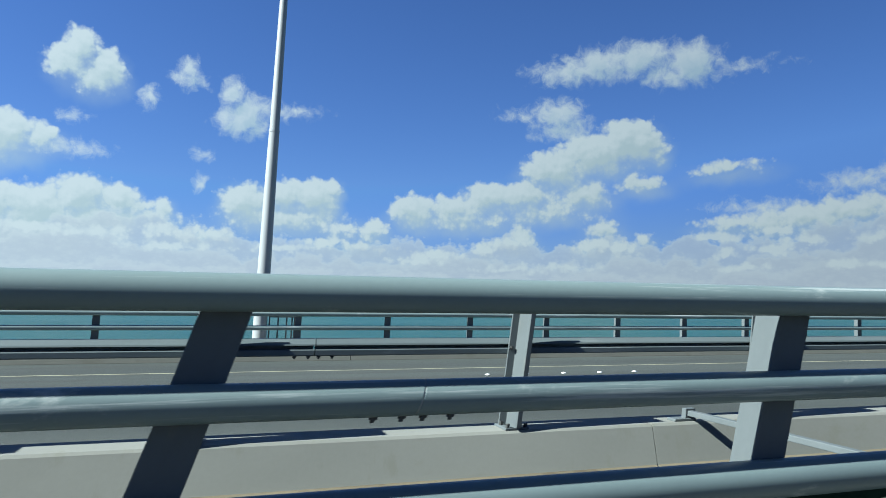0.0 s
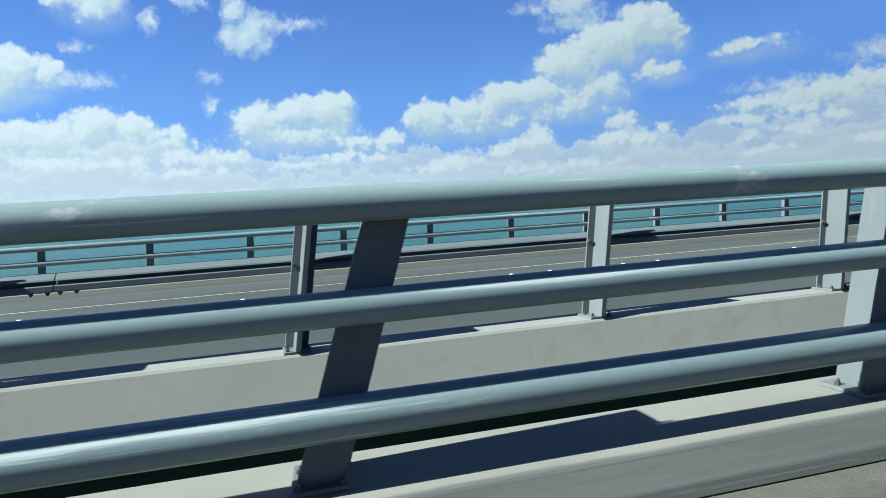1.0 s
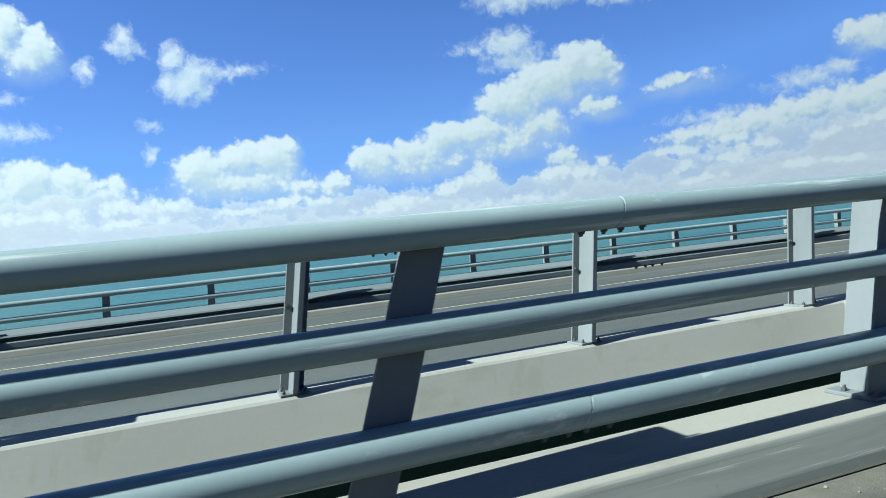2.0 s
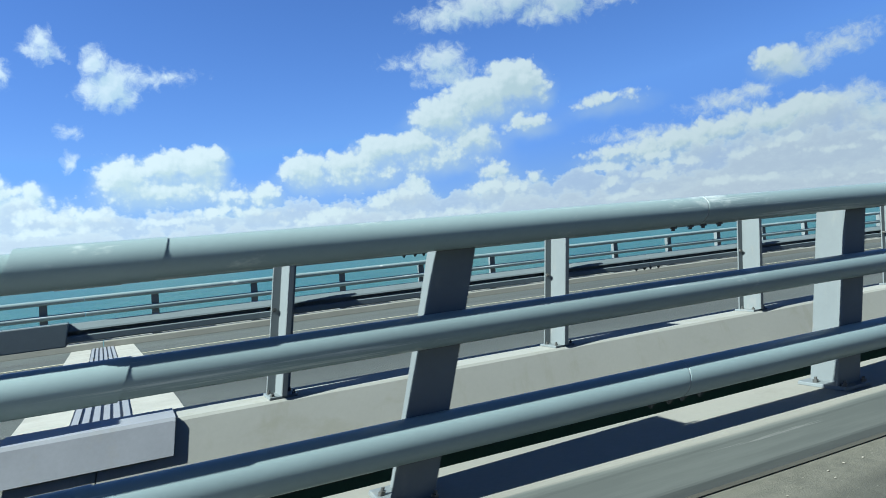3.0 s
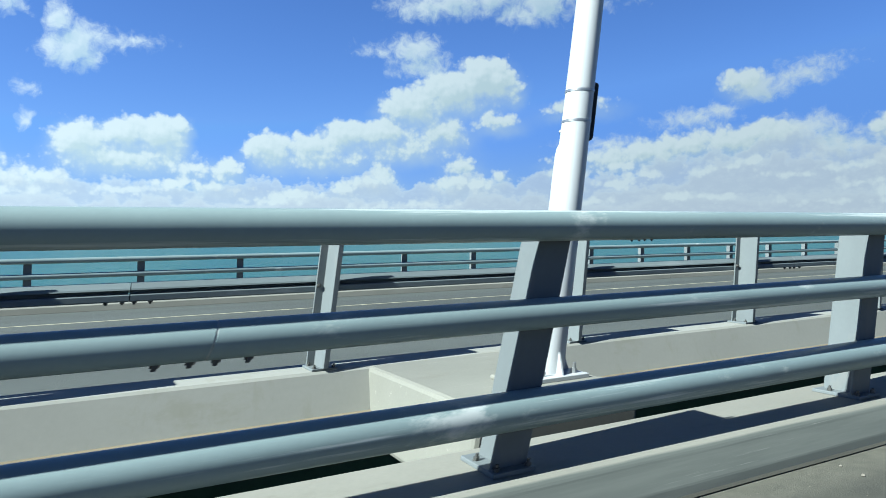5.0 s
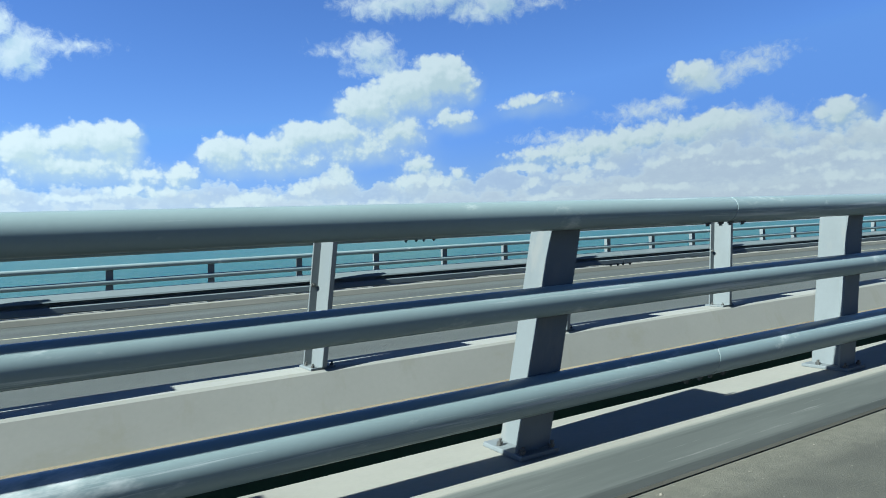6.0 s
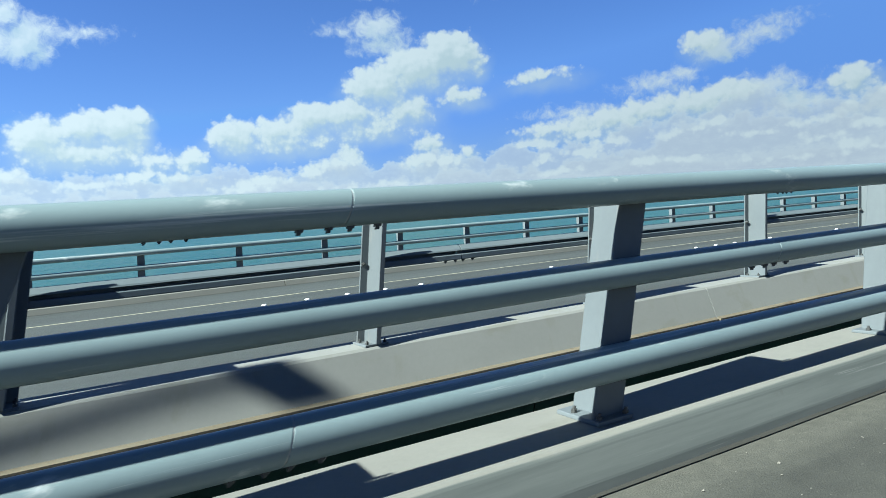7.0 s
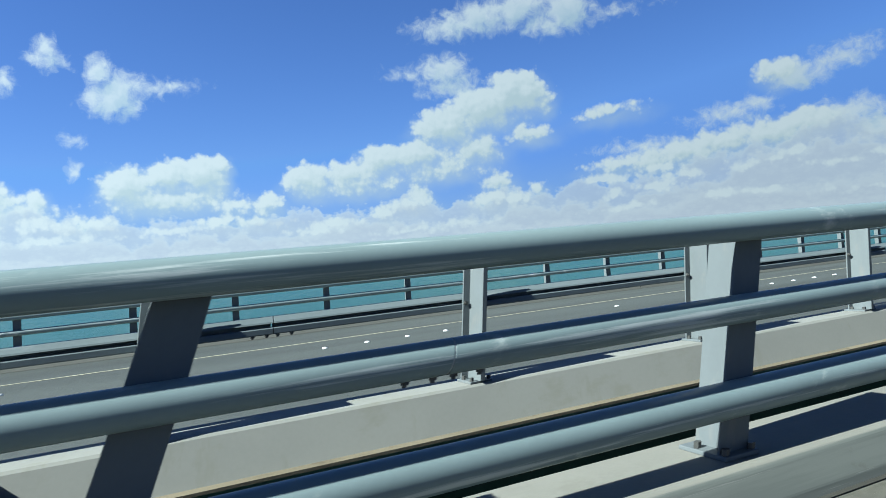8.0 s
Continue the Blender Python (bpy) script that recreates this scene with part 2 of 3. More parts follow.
# brighter towards the sun's side
side = net.step(az, -20.0, 62.0, 1.20, 0.84)
colour = net.mix(1.0, colour, net.node("ShaderNodeCombineColor", side, side, side).outputs[0], "MULTIPLY")
under = net.step(el, -2.0, -0.2, 0.0, 1.0)
colour = net.mix(under, rgb(0.06, 0.13, 0.14), colour)
back = net.node("ShaderNodeBackground", colour)
back.inputs["Strength"].default_value = 0.80
net.node("ShaderNodeOutputWorld", back.outputs[0])

# ---------------------------------------------------------------- materials
def material(name, base, rough=0.6, metal=0.0, grain=20.0, spread=0.12, stain=0.0, stain_colour=(0.1, 0.09, 0.07), stain_scale=1.2,
             bump=0.15, bump_scale=60.0, spec=0.5, streak=(1.0, 1.0, 1.0), each=0.0, cut=0.56, marks=None):
    """A surface with grain, blotches, stains and fine relief, in metres of the thing's own space."""
    m = bpy.data.materials.new(name)
    m.use_nodes = True
    n = Net(m.node_tree)
    where = n.node("ShaderNodeNewGeometry").outputs["Position"]
    drawn = n.vec("MULTIPLY", where, streak)
    fine = n.noise(where, grain, 5.0, 0.6)
    broad = n.noise(drawn, stain_scale, 5.0, 0.6)
    tone = n.math("ADD", n.math("MULTIPLY", n.math("SUBTRACT", fine, 0.5), spread * 2), 1.0)
    tone = n.math("MULTIPLY", tone, n.step(broad, 0.3, 0.7, 1.0 - spread, 1.0 + spread))
    if each:
        rnd = n.node("ShaderNodeObjectInfo").outputs["Random"]
        tone = n.math("MULTIPLY", tone, n.math("ADD", 1.0 - each, n.math("MULTIPLY", rnd, 2 * each)))
    grey = n.node("ShaderNodeCombineColor", tone, tone, tone).outputs[0]
    col = n.mix(1.0, rgb(*base), grey, "MULTIPLY")
    if stain:
        spots = n.step(n.noise(drawn, stain_scale * 2.3, 6.0, 0.65), cut, cut + 0.12, 0.0, stain)
        col = n.mix(spots, col, rgb(*stain_colour))
    if marks:
        # runs, scrapes or scratches: amount, colour, stretch, scale, threshold
        much, tint, stretch, size, edge = marks
        runs = n.step(n.noise(n.vec("MULTIPLY", where, stretch), size, 7.0, 0.68), edge, edge + 0.1, 0.0, much)
        col = n.mix(runs, col, rgb(*tint))
    b = n.node("ShaderNodeBsdfPrincipled")
    n.feed(b.inputs["Base Color"], col)
    n.feed(b.inputs["Metallic"], metal)
    n.feed(b.inputs["Roughness"], n.math("ADD", rough - 0.08, n.math("MULTIPLY", broad, 0.16)))
    b.inputs["Specular IOR Level"].default_value = spec
    if bump:
        rel = n.node("ShaderNodeBump")
        rel.inputs["Strength"].default_value, rel.inputs["Distance"].default_value = bump, 0.01
        n.feed(rel.inputs["Height"], n.noise(where, bump_scale, 4.0, 0.6))
        n.feed(b.inputs["Normal"], rel.outputs[0])
    n.node("ShaderNodeOutputMaterial", b.outputs[0])
    return m


RAIL = material("rail_paint", (0.211, 0.266, 0.266), 0.42, 0.0, 35, 0.06, 0.8, (0.544, 0.560, 0.536), 1.5, 0.006, 90, 0.45, (0.55, 1, 1), 0.05, 0.60, (0.75, (0.528, 0.560, 0.544), (0.07, 2.2, 2.2), 5.0, 0.56))
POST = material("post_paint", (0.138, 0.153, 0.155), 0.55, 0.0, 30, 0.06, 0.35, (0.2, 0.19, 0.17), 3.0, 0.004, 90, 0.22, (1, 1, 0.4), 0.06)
BEAM_STEEL = material("beam_steel", (0.150, 0.176, 0.180), 0.5, 0.0, 35, 0.08, 0.5, (0.24, 0.26, 0.26), 1.5, 0.006, 90, 0.3, (0.3, 1, 1), 0.05)
SEAM = material("seam_steel", (0.320, 0.336, 0.328), 0.5, 0.0, 60, 0.12)
BOLT = material("bolt_steel", (0.075, 0.075, 0.07), 0.5, 0.3, 80, 0.12)
KERB = material("kerb_concrete", (0.195, 0.192, 0.164), 0.85, 0, 45, 0.08, 0.45, (0.160, 0.150, 0.120), 0.9, 0.05, 160, 0.25, (0.6, 1, 1), 0.03, 0.56, (0.40, (0.368, 0.360, 0.312), (0.12, 3.0, 3.0), 6.0, 0.60))
WALL = material("fascia_concrete", (0.255, 0.253, 0.224), 0.85, 0, 30, 0.05, 0.40, (0.208, 0.200, 0.152), 1.1, 0.05, 110, 0.25, (0.5, 1, 0.8), 0.03, 0.56, (0.35, (0.216, 0.208, 0.164), (1.6, 0.8, 0.5), 2.2, 0.55))
GIRDER = material("girder_concrete", (0.112, 0.108, 0.096), 0.9, 0, 12, 0.12, 0.5, (0.096, 0.088, 0.080), 0.5, 0.3, 30, 0.2)
ASPHALT = material("asphalt", (0.066, 0.072, 0.066), 0.9, 0, 110, 0.22, 0.5, (0.060, 0.058, 0.051), 0.35, 0.6, 140, 0.3, (0.15, 1, 1))
DUST = material("blown_sand", (0.092, 0.086, 0.069), 0.95, 0, 90, 0.2, 0.6, (0.060, 0.057, 0.048), 3.0, 0.5, 120, 0.2, (0.25, 1, 1))
LEDGE = material("stained_ledge", (0.180, 0.152, 0.104), 0.95, 0, 60, 0.15, 0.6, (0.088, 0.068, 0.048), 2.0, 0.3, 70, 0.2, (0.4, 1, 1))
GUTTER = material("gutter_dark", (0.046, 0.045, 0.038), 0.95, 0, 80, 0.2, 0.5, (0.048, 0.045, 0.037), 2.5, 0.4, 90, 0.2, (0.3, 1, 1))
PEBBLE = material("pebble", (0.192, 0.176, 0.144), 0.9, 0, 50, 0.2)
LINE = material("road_paint", (0.360, 0.336, 0.232), 0.8, 0, 60, 0.15, 0.6, (0.160, 0.152, 0.120), 3.0, 0.2, 80, 0.3)
STUD = material("stud_white", (0.82, 0.82, 0.80), 0.45, 0, 60, 0.05)
WHITE = material("pole_paint", (0.432, 0.444, 0.448), 0.38, 0, 30, 0.03, 0.25, (0.480, 0.480, 0.448), 1.8, 0.03, 60, 0.5, (1, 1, 0.25))
BAND = material("steel_band", (0.360, 0.368, 0.368), 0.35, 0.8, 60, 0.08)
SIGN = material("sign_white", (0.83, 0.84, 0.83), 0.45, 0, 60, 0.03)
SIGN_BACK = material("sign_back", (0.05, 0.055, 0.06), 0.5, 0.2, 40, 0.1)
BLACK = material("sign_black", (0.02, 0.02, 0.025), 0.5, 0, 60, 0.1)
JOINT = material("joint_steel", (0.080, 0.084, 0.088), 0.5, 0.6, 50, 0.15)
PATCH = material("joint_concrete", (0.296, 0.288, 0.252), 0.85, 0, 40, 0.1, 0.4, (0.280, 0.256, 0.216), 2.0, 0.3, 60, 0.25)
PLATE = material("cover_plate", (0.200, 0.206, 0.220), 0.62, 0.0, 40, 0.08, 0.3, (0.200, 0.192, 0.176), 2.0, 0.04, 40)
GLASS = material("lantern_glass", (0.7, 0.72, 0.72), 0.2, 0, 40, 0.03)


def sea_material():
    m = bpy.data.materials.new("shallow_sea")
    m.use_nodes = True
    n = Net(m.node_tree)
    where = n.node("ShaderNodeNewGeometry").outputs["Position"]
    drawn = n.vec("MULTIPLY", where, (0.35, 1.0, 1.0))
    patches = n.noise(n.vec("MULTIPLY", where, (0.3, 1.0, 1.0)), 0.012, 5.0, 0.6)
    col = n.mix(n.step(patches, 0.35, 0.65), rgb(0.020, 0.080, 0.066), rgb(0.028, 0.102, 0.083))
    chop = n.noise(drawn, 0.9, 6.0, 0.65)
    foam = n.step(chop, 0.74, 0.80, 0.0, 0.6)
    col = n.mix(foam, col, rgb(0.30, 0.36, 0.36))
    b = n.node("ShaderNodeBsdfPrincipled")
    n.feed(b.inputs["Base Color"], col)
    b.inputs["Roughness"].default_value = 0.32
    b.inputs["Specular IOR Level"].default_value = 0.20
    rel = n.node("ShaderNodeBump")
    rel.inputs["Strength"].default_value, rel.inputs["Distance"].default_value = 0.9, 0.35
    n.feed(rel.inputs["Height"], chop)
    n.feed(b.inputs["Normal"], rel.outputs[0])
    n.node("ShaderNodeOutputMaterial", b.outputs[0])
    return m


SEA = sea_material()


def dusty_road():
    """Worn asphalt with sand blown against the kerb and pale specks of grit."""
    # the bare asphalt out of view is kept dark to cut bounced light
    m = material("near_asphalt", (0.033, 0.033, 0.030), 0.92, 0, 120, 0.3, 0.6, (0.050, 0.048, 0.040), 1.3, 0.35, 120, 0.25, (0.3, 1, 1))
    n = Net(m.node_tree, True)
    b = next(k for k in n.tree.nodes if k.type == "BSDF_PRINCIPLED")
    old = b.inputs["Base Color"].links[0].from_socket
    where = n.node("ShaderNodeNewGeometry").outputs["Position"]
    y = n.node("ShaderNodeSeparateXYZ", where).outputs[1]
    edge = n.math("ADD", y, n.math("MULTIPLY", n.math("SUBTRACT", n.noise(n.vec("MULTIPLY", where, (0.25, 1.0, 1.0)), 2.2, 6.0, 0.65), 0.5), 0.5))
    sand = n.math("MULTIPLY", n.step(edge, 1.86, 2.06), n.step(n.noise(where, 14.0, 5.0, 0.7), 0.3, 0.65, 0.45, 1.0))
    shoulder = n.math("MULTIPLY", n.step(edge, 0.7, 1.35), n.step(n.noise(where, 4.0, 5.0, 0.65), 0.25, 0.7, 0.55, 1.0))
    old = n.mix(shoulder, old, rgb(0.074, 0.073, 0.060))
    col = n.mix(sand, old, rgb(0.108, 0.104, 0.084))
    grit = n.step(n.noise(where, 55.0, 2.0, 0.5), 0.72, 0.77, 0.0, 0.75)
    col = n.mix(grit, col, rgb(0.272, 0.256, 0.208))
    n.feed(b.inputs["Base Color"], col)
    return m


NEAR_ASPHALT = dusty_road()


def scuffed_shaded_kerb():
    """Pale concrete scraped along by tyres, its road face greyed to stand for shade."""
    m = material("scuffed_shaded_kerb", (0.216, 0.209, 0.177), 0.85, 0, 45, 0.08, 0.45, (0.168, 0.160, 0.128), 0.9, 0.05, 160, 0.25, (0.6, 1, 1), 0.03, 0.56)
    n = Net(m.node_tree, True)
    b = next(k for k in n.tree.nodes if k.type == "BSDF_PRINCIPLED")
    old = b.inputs["Base Color"].links[0].from_socket
    where = n.node("ShaderNodeNewGeometry").outputs["Position"]
    y = n.node("ShaderNodeSeparateXYZ", where).outputs[1]
    smear = n.noise(n.vec("MULTIPLY", where, (0.12, 2.0, 2.0)), 5.0, 6.0, 0.66)
    # shade of the road face below the nose, put into the colour
    face_shade = n.step(n.math("ADD", y, n.math("MULTIPLY", n.math("SUBTRACT", smear, 0.5), 0.05)), 2.333, 2.350, 1.0, 0.0)
    grey = n.mix(n.step(smear, 0.40, 0.62), rgb(0.098, 0.107, 0.098), rgb(0.122, 0.131, 0.119))
    grey = n.mix(n.step(n.noise(n.vec("MULTIPLY", where, (0.10, 4.0, 4.0)), 7.0, 6.0, 0.7), 0.60, 0.68, 0.0, 0.6), grey, rgb(0.232, 0.236, 0.212))
    spots = n.step(n.noise(where, 2.6, 6.0, 0.7), 0.64, 0.72, 0.0, 0.5)
    grey = n.mix(spots, grey, rgb(0.080, 0.080, 0.068))
    n.feed(b.inputs["Base Color"], n.mix(n.math("MULTIPLY", face_shade, 0.92), old, grey))
    return m


SCUFFED_SHADED = scuffed_shaded_kerb()

# ---------------------------------------------------------------- mesh helpers
def mesh_of(name, bm, mat):
    me = bpy.data.meshes.new(name)
    bm.to_mesh(me)
    bm.free()
    me.materials.append(mat)
    return me


def smooth(me, angle=35.0):
    for p in me.polygons:
        p.use_smooth = True
    me.set_sharp_from_angle(angle=radians(angle))
    return me


def part(name, data, mat, parent, label="", at=None):
    """One mesh object under a thing or a part; data is a bmesh or a mesh that others share."""
    me = mesh_of(name, data, mat) if isinstance(data, bmesh.types.BMesh) else data
    ob = new(name, me)
    if parent is not None:
        ob.parent = parent
    if at is not None:
        ob.matrix_basis = at
    return tagged(ob, label)


def add_box(bm, x0, x1, y0, y1, z0, z1, bevel=0.0):
    vs = [bm.verts.new((x, y, z)) for x in (x0, x1) for y in (y0, y1) for z in (z0, z1)]
    fs = [bm.faces.new([vs[i] for i in q]) for q in ((0, 1, 3, 2), (4, 6, 7, 5), (0, 4, 5, 1), (2, 3, 7, 6), (0, 2, 6, 4), (1, 5, 7, 3))]
    if bevel:
        es = list({e for f in fs for e in f.edges})
        bmesh.ops.bevel(bm, geom=es, offset=bevel, segments=2, affect="EDGES", profile=0.5)
    return bm


def box(*limits, bevel=0.0):
    return add_box(bmesh.new(), *limits, bevel=bevel)


def add_tube(bm, a, b, r0, r1=None, sides=20, caps=True):
    a, b, r1 = Vector(a), Vector(b), r0 if r1 is None else r1
    turn = (b - a).to_track_quat("Z", "Y")
    rings = []
    for c, r in ((a, r0), (b, r1)):
        rings.append([bm.verts.new(c + turn @ Vector((r * math.cos(t), r * math.sin(t), 0))) for t in (2 * math.pi * i / sides for i in range(sides))])
    for i in range(sides):
        j = (i + 1) % sides
        bm.faces.new((rings[0][i], rings[0][j], rings[1][j], rings[1][i]))
    if caps:
        bm.faces.new(rings[0][::-1])
        bm.faces.new(rings[1])
    return bm


def profile_x(points, x0, x1, steps=1, wobble=0.0, seed=0):
    """A closed outline of (y, z) drawn out along x."""
    bm = bmesh.new()
    rings = []
    for i in range(steps + 1):
        x = x0 + (x1 - x0) * i / steps
        ring = []
        for k, (y, z) in enumerate(points):
            o = noise.noise(Vector((x * 1.7, k * 3.1 + seed, seed))) * wobble
            ring.append(bm.verts.new((x, y + o, z + o * 0.6)))
        rings.append(ring)
    n = len(points)
    for p, q in zip(rings, rings[1:]):
        for i in range(n):
            j = (i + 1) % n
            bm.faces.new((p[i], q[i], q[j], p[j]))
    bm.faces.new(rings[0])
    bm.faces.new(rings[-1][::-1])
    bmesh.ops.recalc_face_normals(bm, faces=bm.faces)
    return bm


def outline_z(points, z0, z1):
    """A closed outline of (x, y) drawn up along z."""
    bm = bmesh.new()
    lo, hi = [[bm.verts.new((x, y, z)) for x, y in points] for z in (z0, z1)]
    for i in range(len(points)):
        j = (i + 1) % len(points)
        bm.faces.new((lo[i], lo[j], hi[j], hi[i]))
    bm.faces.new(lo[::-1])
    bm.faces.new(hi)
    bmesh.ops.recalc_face_normals(bm, faces=bm.faces)
    return bm


def empty(name, x=0, y=0, z=0, turn=0):
    ob = new(name)
    ob.empty_display_size = 0.2
    ob.matrix_basis = pose(x, y, z, 0, 0, turn)
    return ob


# ---------------------------------------------------------------- setting: sea, decks, roads
def sheet(name, x0, x1, y0, y1, z, mat, label, far_z=None, nx=1, ny=1):
    bm = bmesh.new()
    far_z = z if far_z is None else far_z
    grid = [[bm.verts.new((x0 + (x1 - x0) * i / nx, y0 + (y1 - y0) * j / ny, z + (far_z - z) * j / ny)) for j in range(ny + 1)] for i in range(nx + 1)]
    for i in range(nx):
        for j in range(ny):
            bm.faces.new((grid[i][j], grid[i + 1][j], grid[i + 1][j + 1], grid[i][j + 1]))
    ob = new(name, mesh_of(name, bm, mat))
    return tagged(ob, label, name.split("_")[0], kind="structure")


sheet("water", -4800, 4800, -4800, 4800, -8.5, SEA, "calm turquoise shallow sea under the bridge")

SPANS = (-304.6, -269.6, -234.6, -199.6, -164.7, -129.7, -94.7, -59.7, -24.6, 10.4, 45.4, 80.6, 115.6, 150.6, 185.6, 220.6, 255.6, 290.6, 325.6)
ROAD_Z, PLINTH_Z = -1.170, -0.988
FAR_Z0, FAR_Z1 = -1.20, -1.575


def deck(name, outline, mat, label, category, joint=0.012, wobble=0.0, steps=1, shift=0.0):
    ob = tagged(empty(name), label, category, kind="structure")
    for n, (a, b) in enumerate(zip(SPANS, SPANS[1:])):
        near = -140 < a < 150
        me = mesh_of("span", profile_x(outline, a + shift + joint, b + shift - joint, steps if near else 1, wobble if near else 0.0, n * 7.0), mat)
        part("span", me, mat, ob)
    return ob


near_kerb = deck("near_kerb", ((2.235, ROAD_Z - 0.25), (2.238, ROAD_Z + 0.002), (2.248, -1.128), (2.252, -1.119), (2.316, -1.022), (2.321, -1.013), (2.328, -1.004), (2.338, -0.996),
                 (2.350, -0.991), (2.366, PLINTH_Z), (2.852, PLINTH_Z), (2.862, PLINTH_Z - 0.01), (2.862, -1.42), (2.78, -1.45), (2.78, -1.5), (2.3, -1.5)), SCUFFED_SHADED,
                 "pale dusty concrete kerb and parapet base beside the carriageway", "kerb", 0.005, 0.0012, 70, -0.07)
near_slab = deck("near_deck", ((-11.5, ROAD_Z - 0.22), (2.22, ROAD_Z - 0.22), (2.22, -1.52), (0.9, -1.75), (0.3, -3.6), (-8.5, -3.6), (-9.2, -1.75), (-11.5, -1.5)), GIRDER,
                 "grey concrete bridge girder carrying the carriageway", "bridge deck")
near_road = sheet("road_near", SPANS[0], SPANS[-1], -10.9, 2.245, ROAD_Z, NEAR_ASPHALT, "dusty worn asphalt carriageway")
far_wall = deck("median_wall", ((5.085, -1.322), (5.222, -1.015), (5.245, -0.995), (5.62, -0.995), (5.645, -1.015), (5.70, -1.19), (5.78, -1.30), (5.78, -1.5), (5.42, -1.5), (5.20, -1.34)),
                WALL, "pale concrete edge beam of the opposite carriageway", "wall", 0.004, 0.002, 70)
far_slab = deck("far_deck", ((5.78, -1.5), (5.78, FAR_Z0 - 0.10), (19.15, FAR_Z1 - 0.10), (20.0, FAR_Z1 - 0.10), (20.0, -1.95), (18.2, -2.1), (17.4, -4.0), (8.6, -4.0), (7.9, -1.8)),
                GIRDER, "grey concrete girder of the opposite carriageway", "bridge deck")
far_road = sheet("road_far", SPANS[0], SPANS[-1], 5.77, 19.18, FAR_Z0, ASPHALT, "grey asphalt of the opposite carriageway", FAR_Z1)
far_kerb = deck("far_kerb", ((19.15, FAR_Z1 - 0.15), (19.16, FAR_Z1 + 0.01), (19.20, FAR_Z1 + 0.14), (19.23, FAR_Z1 + 0.155), (20.0, FAR_Z1 + 0.155), (20.0, FAR_Z1 - 0.12)), KERB,
                "pale concrete kerb below the seaward parapet", "kerb", 0.010)
outer_kerb = deck("outer_kerb", ((-11.4, -1.4), (-11.4, -0.4), (-11.15, -0.4), (-10.95, -1.0), (-10.8, ROAD_Z - 0.1)), KERB,
                  "plain concrete barrier on the outer side of the carriageway", "kerb", 0.010)


deck("median_ledge", ((5.045, -1.345), (5.045, -1.322), (5.092, -1.306), (5.12, -1.345)), LEDGE,
     "narrow sand-stained drip ledge at the foot of the edge beam", "ledge", 0.014)


def road_z(y):
    return FAR_Z0 + (FAR_Z1 - FAR_Z0) * (y - 5.77) / (19.18 - 5.77)


def strip(name, x0, x1, y0, y1, mat, label, lift=0.004, wobble=0.0, step=2.0, near=False):
    bm = bmesh.new()
    n = max(1, int((x1 - x0) / step))
    last = None
    for i in range(n + 1):
        x = x0 + (x1 - x0) * i / n
        pair = []
        for k, y in enumerate((y0, y1)):
            y += noise.noise(Vector((x * 0.9, k * 5.0, 2.0))) * wobble
            pair.append(bm.verts.new((x, y, (ROAD_Z if near else road_z(y)) + lift)))
        if last:
            bm.faces.new((last[0], pair[0], pair[1], last[1]))
        last = pair
    return tagged(new(name, mesh_of(name, bm, mat)), label, "marking", kind="structure")


strip("trim_edge_line", SPANS[0], SPANS[-1], 15.25, 15.40, LINE, "thin faded cream edge line on the asphalt", 0.004, 0.01)
strip("trim_gutter", -140, 170, 2.205, 2.240, GUTTER, "dark gutter line at the foot of the kerb", 0.0075, 0.012, 0.25, True)
strip("trim_median_gutter_sand", -140, 180, 5.80, 5.95, DUST, "blown sand along the median kerb", 0.004, 0.06, 0.6)

# ---------------------------------------------------------------- parapets
RAILS_Z = (0.055, -0.319, -0.723)
RAIL_R = 0.066
# each rail stands a little further from the road than the one above it; the lowest is the stoutest
RAILS_BACK, RAILS_R = (0.0, 0.012, 0.034), (RAIL_R, RAIL_R, 0.083)
# where the rails are broken at the expansion joint
JOINT_X0, JOINT_X1 = -25.34, -24.97
# folded crash beam: outline of (y, z), the grooved back towards the posts
BEAM_Z = -0.351
BEAM = ((0.0, 0.036), (0.006, 0.048), (0.048, 0.085), (0.06, 0.088), (0.078, 0.088), (0.09, 0.076), (0.09, -0.036), (0.078, -0.046), (0.0, -0.046), (-0.008, -0.038),
        (-0.008, -0.002), (-0.002, 0.005), (0.088, 0.005), (0.088, 0.036))
POST_W, POST_D, FLANGE, FIN = 0.178, 0.228, 0.016, 0.044


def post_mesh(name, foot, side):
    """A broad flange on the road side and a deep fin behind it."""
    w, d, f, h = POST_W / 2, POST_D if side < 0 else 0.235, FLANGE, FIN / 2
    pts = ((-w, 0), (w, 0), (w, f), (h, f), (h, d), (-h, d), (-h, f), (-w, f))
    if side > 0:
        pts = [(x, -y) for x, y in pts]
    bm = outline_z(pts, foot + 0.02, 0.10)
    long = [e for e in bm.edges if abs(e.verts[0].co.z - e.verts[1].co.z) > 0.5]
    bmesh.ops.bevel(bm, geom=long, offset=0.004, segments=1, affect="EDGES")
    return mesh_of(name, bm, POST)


def plate_mesh(foot, side):
    y0, y1 = (-0.055, POST_D + 0.02) if side < 0 else (-0.212, 0.04)
    return mesh_of("base_plate", box(-0.102, 0.102, y0, y1, foot, foot + 0.02, bevel=0.004), POST)


def bolt_mesh():
    bm = add_tube(bmesh.new(), (0, 0, 0), (0, 0, 0.016), 0.015, sides=6)
    add_tube(bm, (0, 0, 0.016), (0, 0, 0.030), 0.008, sides=8)
    return mesh_of("anchor_bolt", bm, BOLT)


